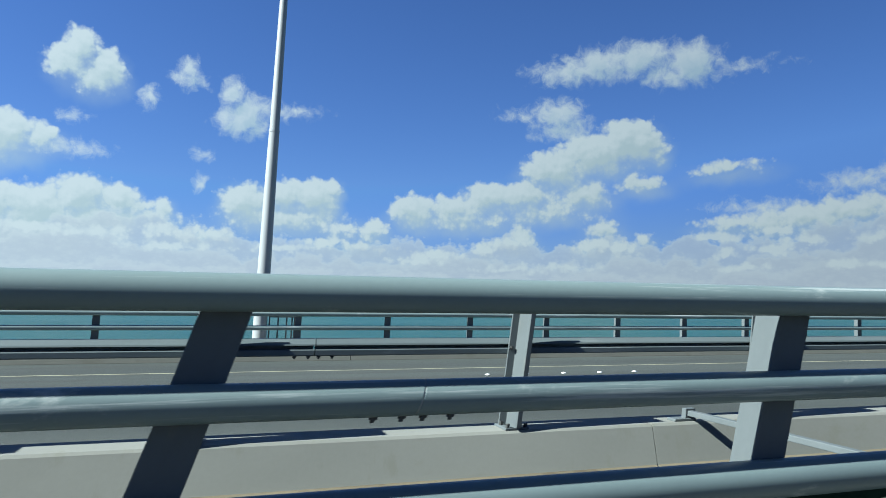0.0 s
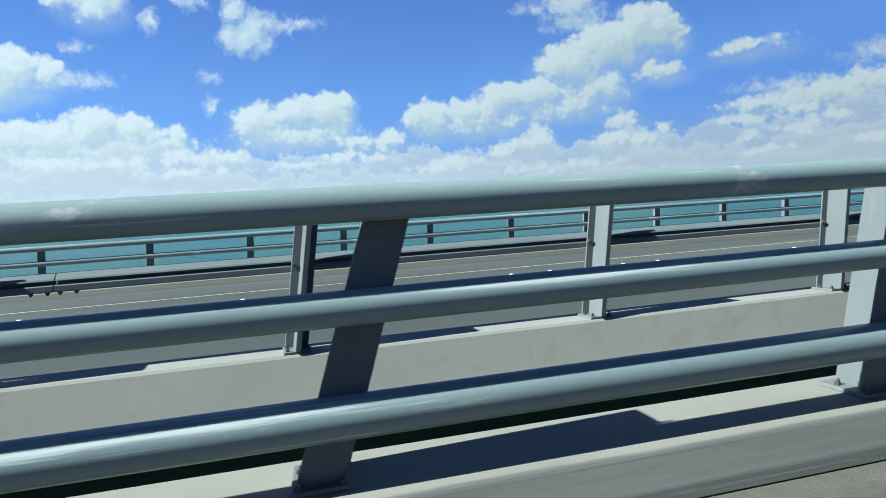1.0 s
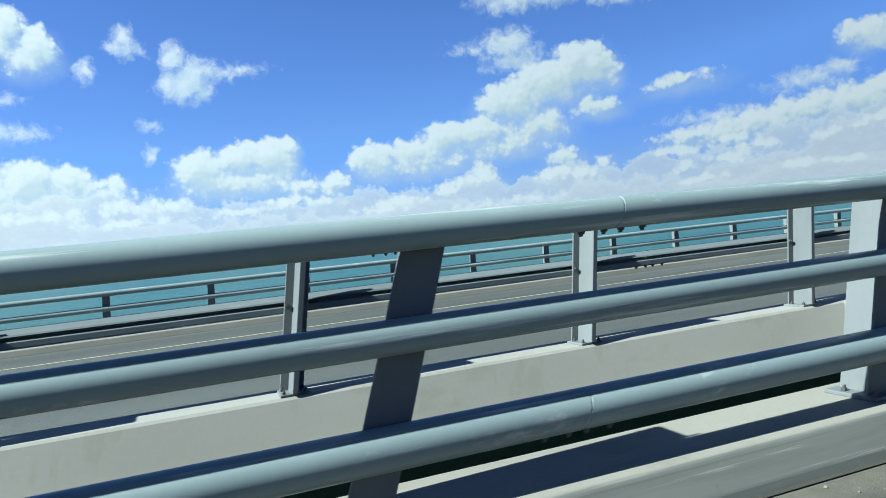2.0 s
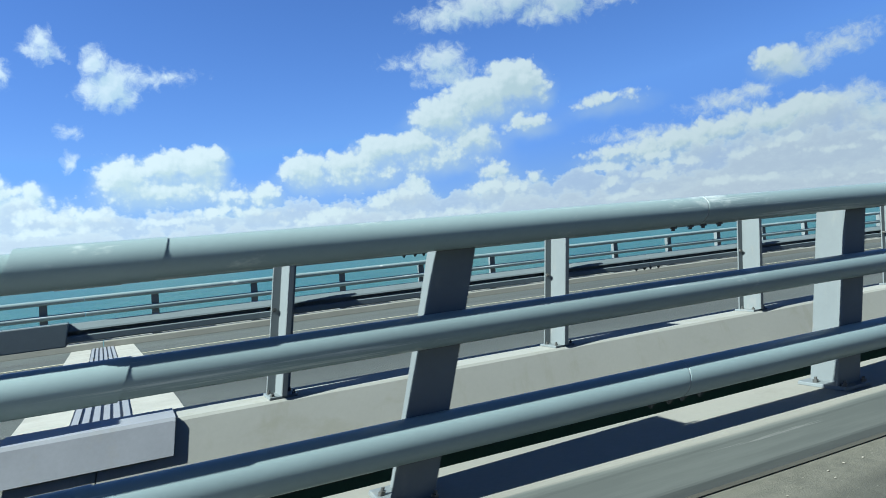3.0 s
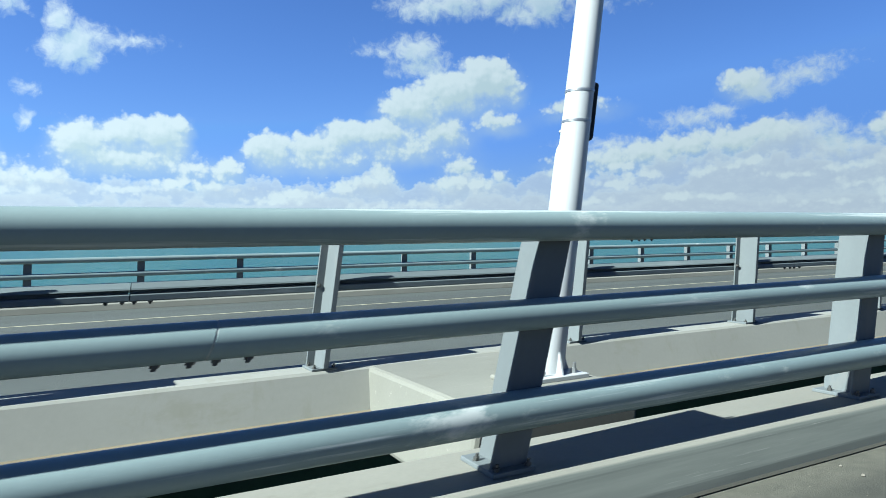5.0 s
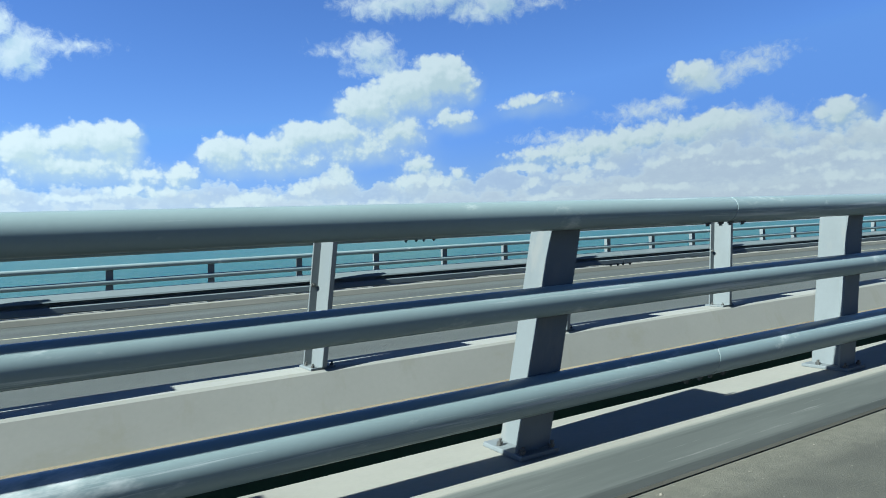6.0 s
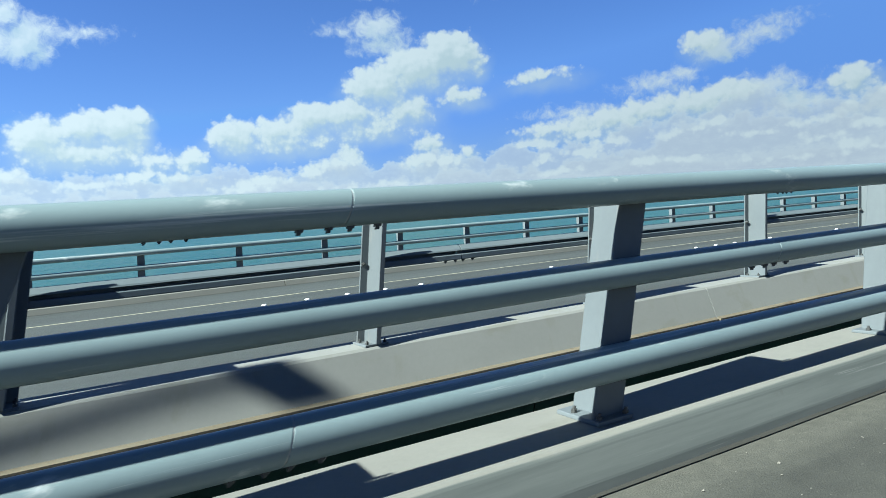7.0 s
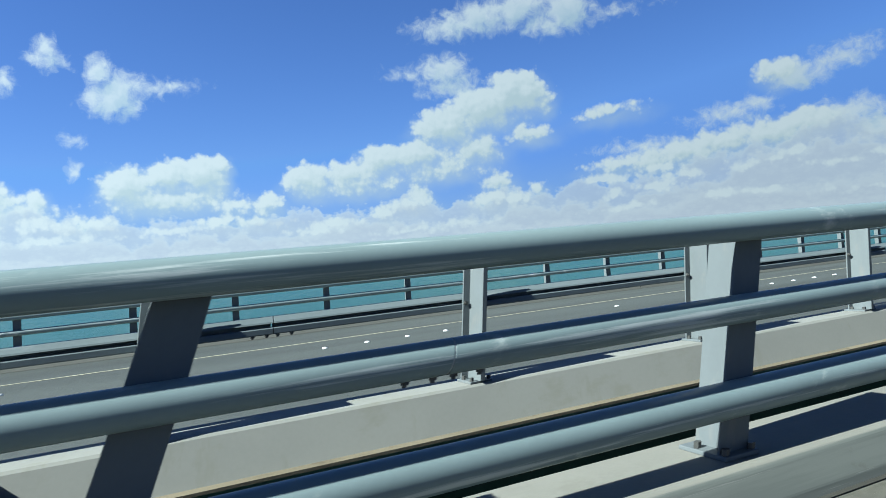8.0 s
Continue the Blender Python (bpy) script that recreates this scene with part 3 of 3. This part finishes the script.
def clamp_mesh():
    """Bolt head that holds the middle rail to the flange."""
    bm = add_tube(bmesh.new(), (0, -0.034, 0), (0, 0, 0), 0.017, sides=8)
    add_tube(bm, (0, -0.045, 0), (0, -0.034, 0), 0.010, sides=8)
    return mesh_of("rail_bolt", bm, BOLT)


@functools.cache
def rail_mesh(length, radius):
    bm = add_tube(bmesh.new(), (0, 0, 0), (length, 0, 0), radius, sides=32)
    return smooth(mesh_of("rail", bm, RAIL))


@functools.cache
def beam_mesh(length):
    return mesh_of("beam", profile_x(BEAM, 0, length), BEAM_STEEL)


def nut_mesh():
    """Threaded end and nut that hang below a splice."""
    bm = add_tube(bmesh.new(), (0, 0, -0.013), (0, 0, 0), 0.016, sides=6)
    add_tube(bm, (0, 0, -0.023), (0, 0, -0.013), 0.009, sides=8)
    return mesh_of("splice_bolt", bm, BOLT)


def parapet(name, y, side, drop, first, pitch, count, label, group, foot=PLINTH_Z, bolted=True):
    """Steel bridge parapet: posts on base plates and three round rails. side -1: rails stand on the -y side."""
    top = tagged(empty(name, 0, y, -drop), label, "guard rail", group)
    post, plate, bolt, clamp, nut = post_mesh("post", foot, side), plate_mesh(foot, side), bolt_mesh(), clamp_mesh(), nut_mesh()
    corners = [(sx * 0.078, yy) for sx in (-1, 1) for yy in ((-0.026, 0.15) if side < 0 else (-0.186, -0.042))]
    rest = bmesh.new()
    for k in range(count):
        x = first + k * pitch
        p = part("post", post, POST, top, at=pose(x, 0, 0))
        part("base_plate", plate, POST, p)
        if side > 0:
            part("rail_bolt", clamp, BOLT, p, "steel bolt that clamps the rail", at=pose(-POST_W / 2 + 0.022, 0, BEAM_Z + 0.008))
        if not bolted:
            continue
        for cx, cy in corners:
            if -88 < x < 98:
                part("anchor_bolt", bolt, BOLT, p, "dark steel anchor bolt", at=pose(cx, cy, foot + 0.02))
            else:
                add_tube(rest, (x + cx, cy, foot + 0.02), (x + cx, cy, foot + 0.05), 0.018, sides=6)
    if bolted:
        tagged(part("far_bolts", rest, BOLT, top), kind="stuff")
    else:
        rest.free()
    ry = -RAIL_R - 0.004 if side < 0 else RAIL_R + 0.036
    end = first + (count - 1) * pitch
    levels = [(z, False) for z in RAILS_Z] if side < 0 else [(RAILS_Z[0] - 0.014, False), (BEAM_Z, True)]
    for level, (z, folded) in enumerate(levels):
        # every third bay has a bolted splice; the rails start anew at the expansion joint
        step = 2.5 if level == 1 else 0.0
        radius = RAILS_R[level] if side < 0 else RAIL_R
        back = ry + RAILS_BACK[level] if side < 0 else ry
        neck = smooth(mesh_of("sleeve", add_tube(bmesh.new(), (-0.05, 0, 0), (0.05, 0, 0), radius - 0.002, sides=24), SEAM))
        cuts = [-25.16 + step - 7.5 * k for k in range(1, 60)] + ([JOINT_X0, JOINT_X1] if drop == 0 else [JOINT_X1]) + [-22.22 + step + 7.483 * k for k in range(60)]
        cuts = [first] + sorted(x for x in cuts if first + 1 < x < end - 1) + [end]
        for a, b in zip(cuts, cuts[1:]):
            if (a, b) == (JOINT_X0, JOINT_X1):
                continue
            length = round(b - a - 0.008, 3)
            me = beam_mesh(length) if folded else rail_mesh(length, radius)
            r = part("beam" if folded else "rail", me, RAIL, top, "folded steel crash beam with a deep groove" if folded else "", at=pose(a + 0.004, 0.012 if folded else back, z))
            if a in (first, JOINT_X1):
                continue
            if not folded:
                part("sleeve", neck, SEAM, r, "thin bright ring at the joint of two rails", at=pose(-0.004, 0, 0))
            if drop == 0 and -101 < a < 103:
                for off in (-0.145, -0.04, 0.04, 0.145):
                    low = -0.046 if folded else 0.004 - radius
                    part("splice_bolt", nut, BOLT, r, "dark bolt end under the splice", at=pose(off - 0.004, 0.03 if folded else 0, low))
        if drop == 0 and not folded:
            inner = part("slip_pipe", smooth(mesh_of("slip_pipe", add_tube(bmesh.new(), (JOINT_X0 - 0.1, back, z), (JOINT_X1 + 0.1, back, z), radius - 0.011, sides=28), RAIL)), RAIL, top,
                         "thinner inner pipe that lets the rail slide")
            collar = add_tube(bmesh.new(), (JOINT_X1, back, z), (JOINT_X1 + 0.42, back, z), radius + 0.004, radius + 0.0045, sides=32)
            part("collar", smooth(mesh_of("collar", collar, RAIL)), RAIL, inner, "scraped outer sleeve")
    return top


near_rail = parapet("bridge_parapet", 2.497, -1, 0.0, 1.555 - 2.5 * 48, 2.5, 104,
                    "light grey painted steel parapet with three round rails on the kerb", "bridge parapets")
median_rail = parapet("bridge_parapet", 5.455, 1, 0.0, 1.605 - 2.5016 * 49, 2.5016, 112,
                      "light grey steel parapet along the opposite carriageway, seen from behind", "bridge parapets", foot=-0.995)
far_rail = parapet("bridge_parapet", 19.62, -1, 0.39, -78.56 - 2.50887 * 28, 2.50887, 120,
                   "light grey steel parapet on the seaward edge of the bridge", "bridge parapets", foot=FAR_Z1 + 0.155 + 0.39, bolted=False)

# ---------------------------------------------------------------- lamp brackets and lamps
LAMP_Y = 3.98


def bracket(x, near):
    """Concrete bracket that carries a lamp in the gap between the two decks."""
    y0, y1, top = (2.864, 4.31, -0.992) if near else (3.50, 5.30, -0.997)
    x0, x1 = (-0.40, 0.65) if near else (-0.82, 0.44)
    ob = tagged(empty("lamp_bracket", x, 0, 0), "pale concrete bracket jutting from the deck edge under a lamp", "bracket", "lamp brackets")
    bm = box(x0, x1, y0, y1, -1.55, top, bevel=0.035)
    part("block", bm, KERB, ob)
    part("pad", box(-0.29, 0.29, LAMP_Y - 0.28, LAMP_Y + 0.28, top, top + 0.035, bevel=0.012), KERB, ob, "grout pad")
    return top + 0.035


def octagon(r, flat):
    c = flat
    return [(r, -c), (r, c), (c, r), (-c, r), (-r, c), (-r, -c), (-c, -r), (c, -r)]


def rounded(w, h, r, y0, y1):
    """An upright plate with round corners, its face along -y."""
    pts = []
    for cx, cz, a0 in ((w / 2 - r, h / 2 - r, 0), (r - w / 2, h / 2 - r, 90), (r - w / 2, r - h / 2, 180), (w / 2 - r, r - h / 2, 270)):
        pts += [(cx + r * math.cos(radians(a0 + k * 22.5)), cz + r * math.sin(radians(a0 + k * 22.5))) for k in range(5)]
    bm = bmesh.new()
    near, back = [[bm.verts.new((x, y, z)) for x, z in pts] for y in (y0, y1)]
    for i in range(len(pts)):
        j = (i + 1) % len(pts)
        bm.faces.new((near[i], near[j], back[j], back[i]))
    bm.faces.new(near)
    bm.faces.new(back)
    bmesh.ops.recalc_face_normals(bm, faces=bm.faces)
    return bm


def numerals(parent, words, mat):
    """Black figures on the plate, which faces along its own -y."""
    for text, z, size in words:
        cu = bpy.data.curves.new("numeral", "FONT")
        cu.body, cu.size, cu.align_x, cu.align_y, cu.extrude, cu.offset = text, size, "CENTER", "CENTER", 0.0008, 0.0035
        cu.materials.append(mat)
        ob = new("numeral", cu)
        ob.parent = parent
        ob.matrix_basis = pose(0, -0.0082, z, 90, 0, 0) @ Matrix.Diagonal((0.95, 1.0, 1.0, 1.0))


def lamp(x, foot, words, turn, label, hatch_open=False):
    ob = tagged(empty("street_lamp", x, LAMP_Y, foot, turn), label, "street lamp", "median lamps")
    flange = box(-0.21, 0.21, -0.21, 0.21, 0.0, 0.03, bevel=0.005)
    part("base_flange", flange, WHITE, ob)
    for i in range(4):
        a = math.pi / 2 * i
        bm = bmesh.new()
        vs = [bm.verts.new(p) for p in ((0.095, -0.007, 0.03), (0.185, -0.007, 0.03), (0.112, -0.007, 0.19), (0.09, -0.007, 0.19),
                                        (0.095, 0.007, 0.03), (0.185, 0.007, 0.03), (0.112, 0.007, 0.19), (0.09, 0.007, 0.19))]
        for q in ((0, 1, 2, 3), (7, 6, 5, 4), (1, 5, 6, 2), (0, 3, 7, 4), (2, 6, 7, 3), (0, 4, 5, 1)):
            bm.faces.new([vs[k] for k in q])
        part("gusset", bm, WHITE, ob, at=pose(0, 0, 0, 0, 0, math.degrees(a)))
        bolt = add_tube(bmesh.new(), (0.185, 0, 0.03), (0.185, 0, 0.062), 0.020, sides=6)
        add_tube(bolt, (0.185, 0, 0.062), (0.185, 0, 0.10), 0.012, sides=8)
        part("anchor_bolt", bolt, BAND, ob, "galvanised anchor bolt", at=pose(0, 0, 0, 0, 0, math.degrees(a) + 45))
    pole = add_tube(bmesh.new(), (0, 0, 0.03), (0, 0, 1.75), 0.118, 0.103, 28)
    add_tube(pole, (0, 0, 1.75), (0, 0, 9.85), 0.103, 0.062, 28)
    part("pole", smooth(mesh_of("pole", pole, WHITE)), WHITE, ob)
    # door housing with an arched top on the road side
    hood = [(-0.080, 0.0), (-0.080, -0.085), (-0.055, -0.132), (0.055, -0.132), (0.080, -0.085), (0.080, 0.0)]
    bm = bmesh.new()
    rings = []
    for z, k in ((0.42, 1.0), (0.54, 1.0), (1.06, 1.0), (1.50, 1.0), (1.56, 0.97), (1.61, 0.86), (1.645, 0.66), (1.66, 0.35)):
        rings.append([bm.verts.new((px * k, py * (1.0 if k > 0.8 else 0.93 + 0.07 * k), z)) for px, py in hood])
    for n, (p, q) in enumerate(zip(rings, rings[1:])):
        for i in range(len(hood) - 1):
            # the lost door leaves the front of the housing open
            if not (hatch_open and n == 1 and i in (1, 2, 3)):
                bm.faces.new((p[i], p[i + 1], q[i + 1], q[i]))
    bm.faces.new(rings[0][::-1])
    bm.faces.new(rings[-1])
    door = part("door_housing", bm, WHITE, ob, "white housing whose door is missing" if hatch_open else "white housing of the service door")
    if hatch_open:
        # open housing: black sheets standing for the shade inside, hinge tabs and terminal block
        cave = bmesh.new()
        for lim in ((-0.078, 0.078, -0.119, -0.1185, 0.55, 1.05), (-0.079, -0.076, -0.1185, -0.084, 0.55, 1.05), (0.076, 0.079, -0.1185, -0.084, 0.55, 1.05)):
            add_box(cave, *lim)
        part("cavity_shade", cave, BLACK, door, "black sheets standing for the shade inside the open housing")
        for z0, z1 in ((0.60, 0.68), (0.79, 0.88)):
            part("hinge_tab", box(-0.075, -0.048, -0.146, -0.119, z0, z1, bevel=0.004), WHITE, door, "white hinge tab")
        part("terminal", box(0.03, 0.05, -0.130, -0.119, 0.74, 0.77, bevel=0.003), BAND, door, "small steel terminal")
    else:
        lock = bmesh.new()
        for z in (0.62, 1.0, 1.38):
            add_tube(lock, (0.0, -0.132, z), (0.0, -0.136, z), 0.007, sides=8)
        part("lock", lock, BAND, door, "small steel locks")
    for z in (1.80, 2.02):
        part("band", smooth(mesh_of("band", add_tube(bmesh.new(), (0, 0, z - 0.009), (0, 0, z + 0.009), 0.1055, sides=28), BAND)), BAND, ob, "thin steel band")
    part("cable_eye", add_tube(bmesh.new(), (0.03, -0.08, 1.74), (0.04, -0.115, 1.74), 0.018, sides=10), BAND, ob)
    # number plate of the lamp, turned towards the traffic
    plate = part("sign_plate", rounded(0.160, 0.430, 0.030, -0.004, 0.004), SIGN_BACK, ob, "upright white plate with black figures",
                 at=pose(-0.112, -0.045, 1.885, 0, 0, -61))
    part("face", rounded(0.150, 0.420, 0.026, -0.0052, -0.0042), SIGN, plate, "white face")
    border = part("border", rounded(0.136, 0.406, 0.022, -0.0062, -0.0054), BLACK, plate, "thin black border line")
    part("field", rounded(0.113, 0.383, 0.014, -0.0072, -0.0064), SIGN, border, "white field")
    for z in (0.062, -0.068):
        part("rule", box(-0.036, 0.036, -0.0084, -0.0074, z - 0.0028, z + 0.0028), BLACK, plate, "thin dividing line")
    numerals(plate, words, BLACK)
    # arms and lanterns are out of view, shaped to throw shadows on the wall
    for way in (-1, 1):
        # swept arm that leaves the pole low and rises beside it to the lantern
        arm = bmesh.new()
        sweep = ((0.0, 6.35), (0.20, 6.55), (0.34, 6.85), (0.39, 7.20), (0.42, 8.40), (0.41, 9.40), (0.38, 9.95))
        for (ya, za), (yb, zb) in zip(sweep, sweep[1:]):
            add_tube(arm, (0, way * ya, za), (0, way * yb, zb), 0.050, 0.048, 14)
        part("arm", smooth(mesh_of("arm", arm, WHITE)), WHITE, ob)
        y0, y1 = sorted((way * 0.20, way * 0.54))
        lantern = part("lantern", box(-0.24, 0.16, y0, y1, 9.90, 10.03, bevel=0.04), WHITE, ob, "flat white street lantern")
        part("lens", box(-0.19, 0.11, y0 + 0.06, y1 - 0.06, 9.888, 9.902, bevel=0.005), GLASS, lantern, "pale glass lens")
    return ob


OWN = "white tapered steel lamp post with a number plate"
OPEN_HATCH = "white steel lamp post with number plate and open hatch"
OPPOSITE = "white lamp post whose number plate is seen from behind"
for x, words in ((-77.12, (("2", 0.132, 0.140), ("2", -0.002, 0.140), ("28", -0.134, 0.112))),
                 (-7.22, (("3", 0.132, 0.140), ("3", -0.002, 0.140), ("28", -0.134, 0.112))),
                 (62.78, (("4", 0.132, 0.140), ("4", -0.002, 0.140), ("28", -0.134, 0.112)))):
    lamp(x - 0.03, bracket(x, True), words, 0, OPEN_HATCH if x > 60 else OWN, x > 60)
for x in (-42.2, 27.8, 97.9):
    lamp(x, bracket(x, False), (), 180, OPPOSITE)

# tall mast behind the seaward parapet
mast = tagged(empty("lamp_mast", -97.05, 20.75, FAR_Z1 + 0.1), "tall tapered white lamp mast outside the seaward parapet", "lamp mast")
tall = add_tube(bmesh.new(), (0, 0, 0), (0, 0, 6.4), 0.205, 0.150, 28)
add_tube(tall, (0, 0, 6.38), (0, 0, 6.46), 0.156, 0.156, 28)
add_tube(tall, (0, 0, 6.46), (0, 0, 16.0), 0.142, 0.075, 28)
part("pole", smooth(mesh_of("pole", tall, WHITE)), WHITE, mast)
part("bracket", box(-0.7, 1.2, -0.75, 0.6, -0.8, 0.0, bevel=0.02), KERB, mast, "concrete bracket")
cage = tagged(empty("access_ladder", -96.45, 20.62, FAR_Z1 + 0.1), "narrow grey steel ladder guard beside the mast", "ladder")
for x in (-0.36, -0.12, 0.12, 0.27, 0.34):
    part("upright", box(x - 0.02, x + 0.02, -0.02, 0.02, 0.0, 1.02), POST, cage)
part("top_bar", box(-0.38, 0.38, -0.03, 0.03, 1.02, 1.06), POST, cage)

# ---------------------------------------------------------------- expansion joint, crossings, studs
JX = -24.62
joint = tagged(empty("expansion_joint", JX, 0, 0), "modular steel expansion joint between bands of pale concrete", "road joint")
for x0, x1 in ((-0.68, -0.25), (0.25, 0.68)):
    bm = bmesh.new()
    vs = [bm.verts.new((x, y, road_z(y) + h)) for h in (-0.05, 0.006) for x, y in ((x0, 5.80), (x1, 5.80), (x1, 19.15), (x0, 19.15))]
    for q in ((3, 2, 1, 0), (4, 5, 6, 7), (0, 1, 5, 4), (1, 2, 6, 5), (2, 3, 7, 6), (3, 0, 4, 7)):
        bm.faces.new([vs[i] for i in q])
    part("band", bm, PATCH, joint, "pale concrete band")
bed = bmesh.new()
vs = [bed.verts.new((x, y, road_z(y) + 0.003)) for x, y in ((-0.25, 5.80), (0.25, 5.80), (0.25, 19.15), (-0.25, 19.15))]
bed.faces.new(vs)
part("rubber_bed", bed, BLACK, joint, "black rubber seals")
for i in range(6):
    x = -0.205 + i * 0.082
    bm = bmesh.new()
    vs = [bm.verts.new((x + s, y, road_z(y) + h)) for h in (0.004, 0.022) for s, y in ((-0.027, 5.80), (0.027, 5.80), (0.027, 19.15), (-0.027, 19.15))]
    for q in ((3, 2, 1, 0), (4, 5, 6, 7), (0, 1, 5, 4), (1, 2, 6, 5), (2, 3, 7, 6), (3, 0, 4, 7)):
        bm.faces.new([vs[k] for k in q])
    part("lamella", bm, PLATE, joint, "grey steel lamella")

cover = tagged(empty("joint_cover", JX, 5.18, 0), "folded grey metal cover plate over the joint in the edge beam", "cover plate")
part("face_plate", profile_x(((-0.086, -1.215), (0.010, -1.000), (0.019, -1.004), (-0.077, -1.219)), -0.55, 0.47), PLATE, cover)
part("top_plate", profile_x(((0.010, -1.000), (0.034, -0.978), (0.40, -0.978), (0.40, -0.986), (0.038, -0.986), (0.019, -1.004)), -0.55, 0.47), PLATE, cover)
part("spacer", profile_x(((-0.060, -1.190), (0.010, -1.030), (0.036, -1.030), (-0.036, -1.190)), -0.50, 0.40), JOINT, cover)
sl = tagged(empty("beam_sleeve", -25.38, 5.455, BEAM_Z), "grey painted expansion sleeve round the crash beam", "beam sleeve")
part("sleeve_box", box(-0.06, 0.52, -0.012, 0.116, -0.066, 0.098, bevel=0.008), BEAM_STEEL, sl)
# folded steel cover over the joint in the near kerb, and pale bands across the near carriageway
lid = tagged(empty("joint_cover", -24.75, 2.35, 0), "bluish grey steel cover plate bolted over the joint in the kerb", "cover plate")
part("face_plate", profile_x(((-0.118, -1.150), (-0.050, -1.012), (-0.020, -0.986), (-0.010, -0.986), (-0.042, -1.016), (-0.108, -1.150)), -0.49, 0.49), PLATE, lid)
part("top_plate", box(-0.49, 0.49, -0.020, 0.520, PLINTH_Z + 0.002, PLINTH_Z + 0.010, bevel=0.002), PLATE, lid)
for bx, by, bz, tilt in ((0.33, -0.083, -1.068, 64), (0.44, -0.083, -1.068, 64), (0.22, 0.40, PLINTH_Z + 0.010, 0), (0.30, 0.43, PLINTH_Z + 0.010, 0), (0.40, 0.20, PLINTH_Z + 0.010, 0)):
    head = add_tube(bmesh.new(), (0, 0, 0), (0, 0, 0.008), 0.014, 0.009, sides=10)
    part("screw", head, STUD, lid, "bright screw head", at=pose(bx, by, bz, tilt, 0, 0))
near_joint = tagged(empty("expansion_joint", -24.62, 0, ROAD_Z), "steel expansion joint between pale concrete bands in the near carriageway", "road joint")
for x0, x1 in ((-0.52, -0.12), (0.06, 0.47)):
    part("band", box(x0, x1, -10.8, 2.233, -0.05, 0.006), PATCH, near_joint, "pale concrete band")
part("rubber_bed", box(-0.12, 0.06, -10.8, 2.233, -0.05, 0.003), BLACK, near_joint, "black rubber seal")
for x in (-0.09, -0.03, 0.03):
    part("lamella", box(x - 0.016, x + 0.016, -10.8, 2.232, 0.001, 0.012), PLATE, near_joint, "grey steel lamella")

for x in (-94.28, 45.75):
    bar = tagged(empty("cable_crossing", x, 0, 0), "thin galvanised conduit crossing the gap between the decks", "conduit", "conduits")
    part("stand", box(-0.05, 0.05, 5.28, 5.34, -0.996, -0.885, bevel=0.004), POST, bar)
    part("foot", box(-0.16, 0.06, 5.27, 5.39, -0.996, -0.97, bevel=0.006), POST, bar)
    part("conduit", box(-0.03, 0.03, 2.90, 5.285, -0.95, -0.903, bevel=0.006), POST, bar)
    part("collar", box(-0.045, 0.045, 4.50, 4.56, -0.958, -0.893, bevel=0.004), BAND, bar)

stud = bmesh.new()
rings = []
for r, h in ((0.055, 0.0), (0.052, 0.012), (0.038, 0.022), (0.015, 0.026)):
    rings.append([stud.verts.new((r * math.cos(a), r * math.sin(a), h)) for a in (2 * math.pi * i / 14 for i in range(14))])
for p, q in zip(rings, rings[1:]):
    for i in range(14):
        j = (i + 1) % 14
        stud.faces.new((p[i], p[j], q[j], q[i]))
stud.faces.new(rings[-1])
stud_mesh = smooth(mesh_of("road_stud", stud, STUD), 60)
for k in range(-1, 18):
    first = -93.05 + 12.23 * k
    for x in (first, first + 0.85, first + 1.70, first + 2.55, first + 3.40, first + 7.0):
        y = 13.25
        ob = new("road_stud", stud_mesh)
        ob.matrix_basis = pose(x, y, road_z(y) + 0.0005)
        tagged(ob, "round white ceramic stud on the asphalt lane line", "road stud", "lane studs")

grit = bmesh.new()
rng = random.Random(5)
for _ in range(1500):
    x, y, r = rng.uniform(-98, 112), 2.16 - abs(rng.gauss(0, 0.45)), rng.uniform(0.003, 0.011)
    base = [grit.verts.new((x + r * math.cos(a) * rng.uniform(0.7, 1.3), y + r * math.sin(a) * rng.uniform(0.7, 1.3), ROAD_Z + 0.003)) for a in (0, 1.6, 3.1, 4.7)]
    tip = [grit.verts.new((v.co.x * 0.5 + x * 0.5, v.co.y * 0.5 + y * 0.5, ROAD_Z + r * 1.1)) for v in base]
    for i in range(4):
        j = (i + 1) % 4
        grit.faces.new((base[i], base[j], tip[j], tip[i]))
    grit.faces.new(tip)
tagged(new("gravel", mesh_of("gravel", grit, PEBBLE)), "loose pale grit scattered on the asphalt by the kerb", "gravel", kind="stuff")
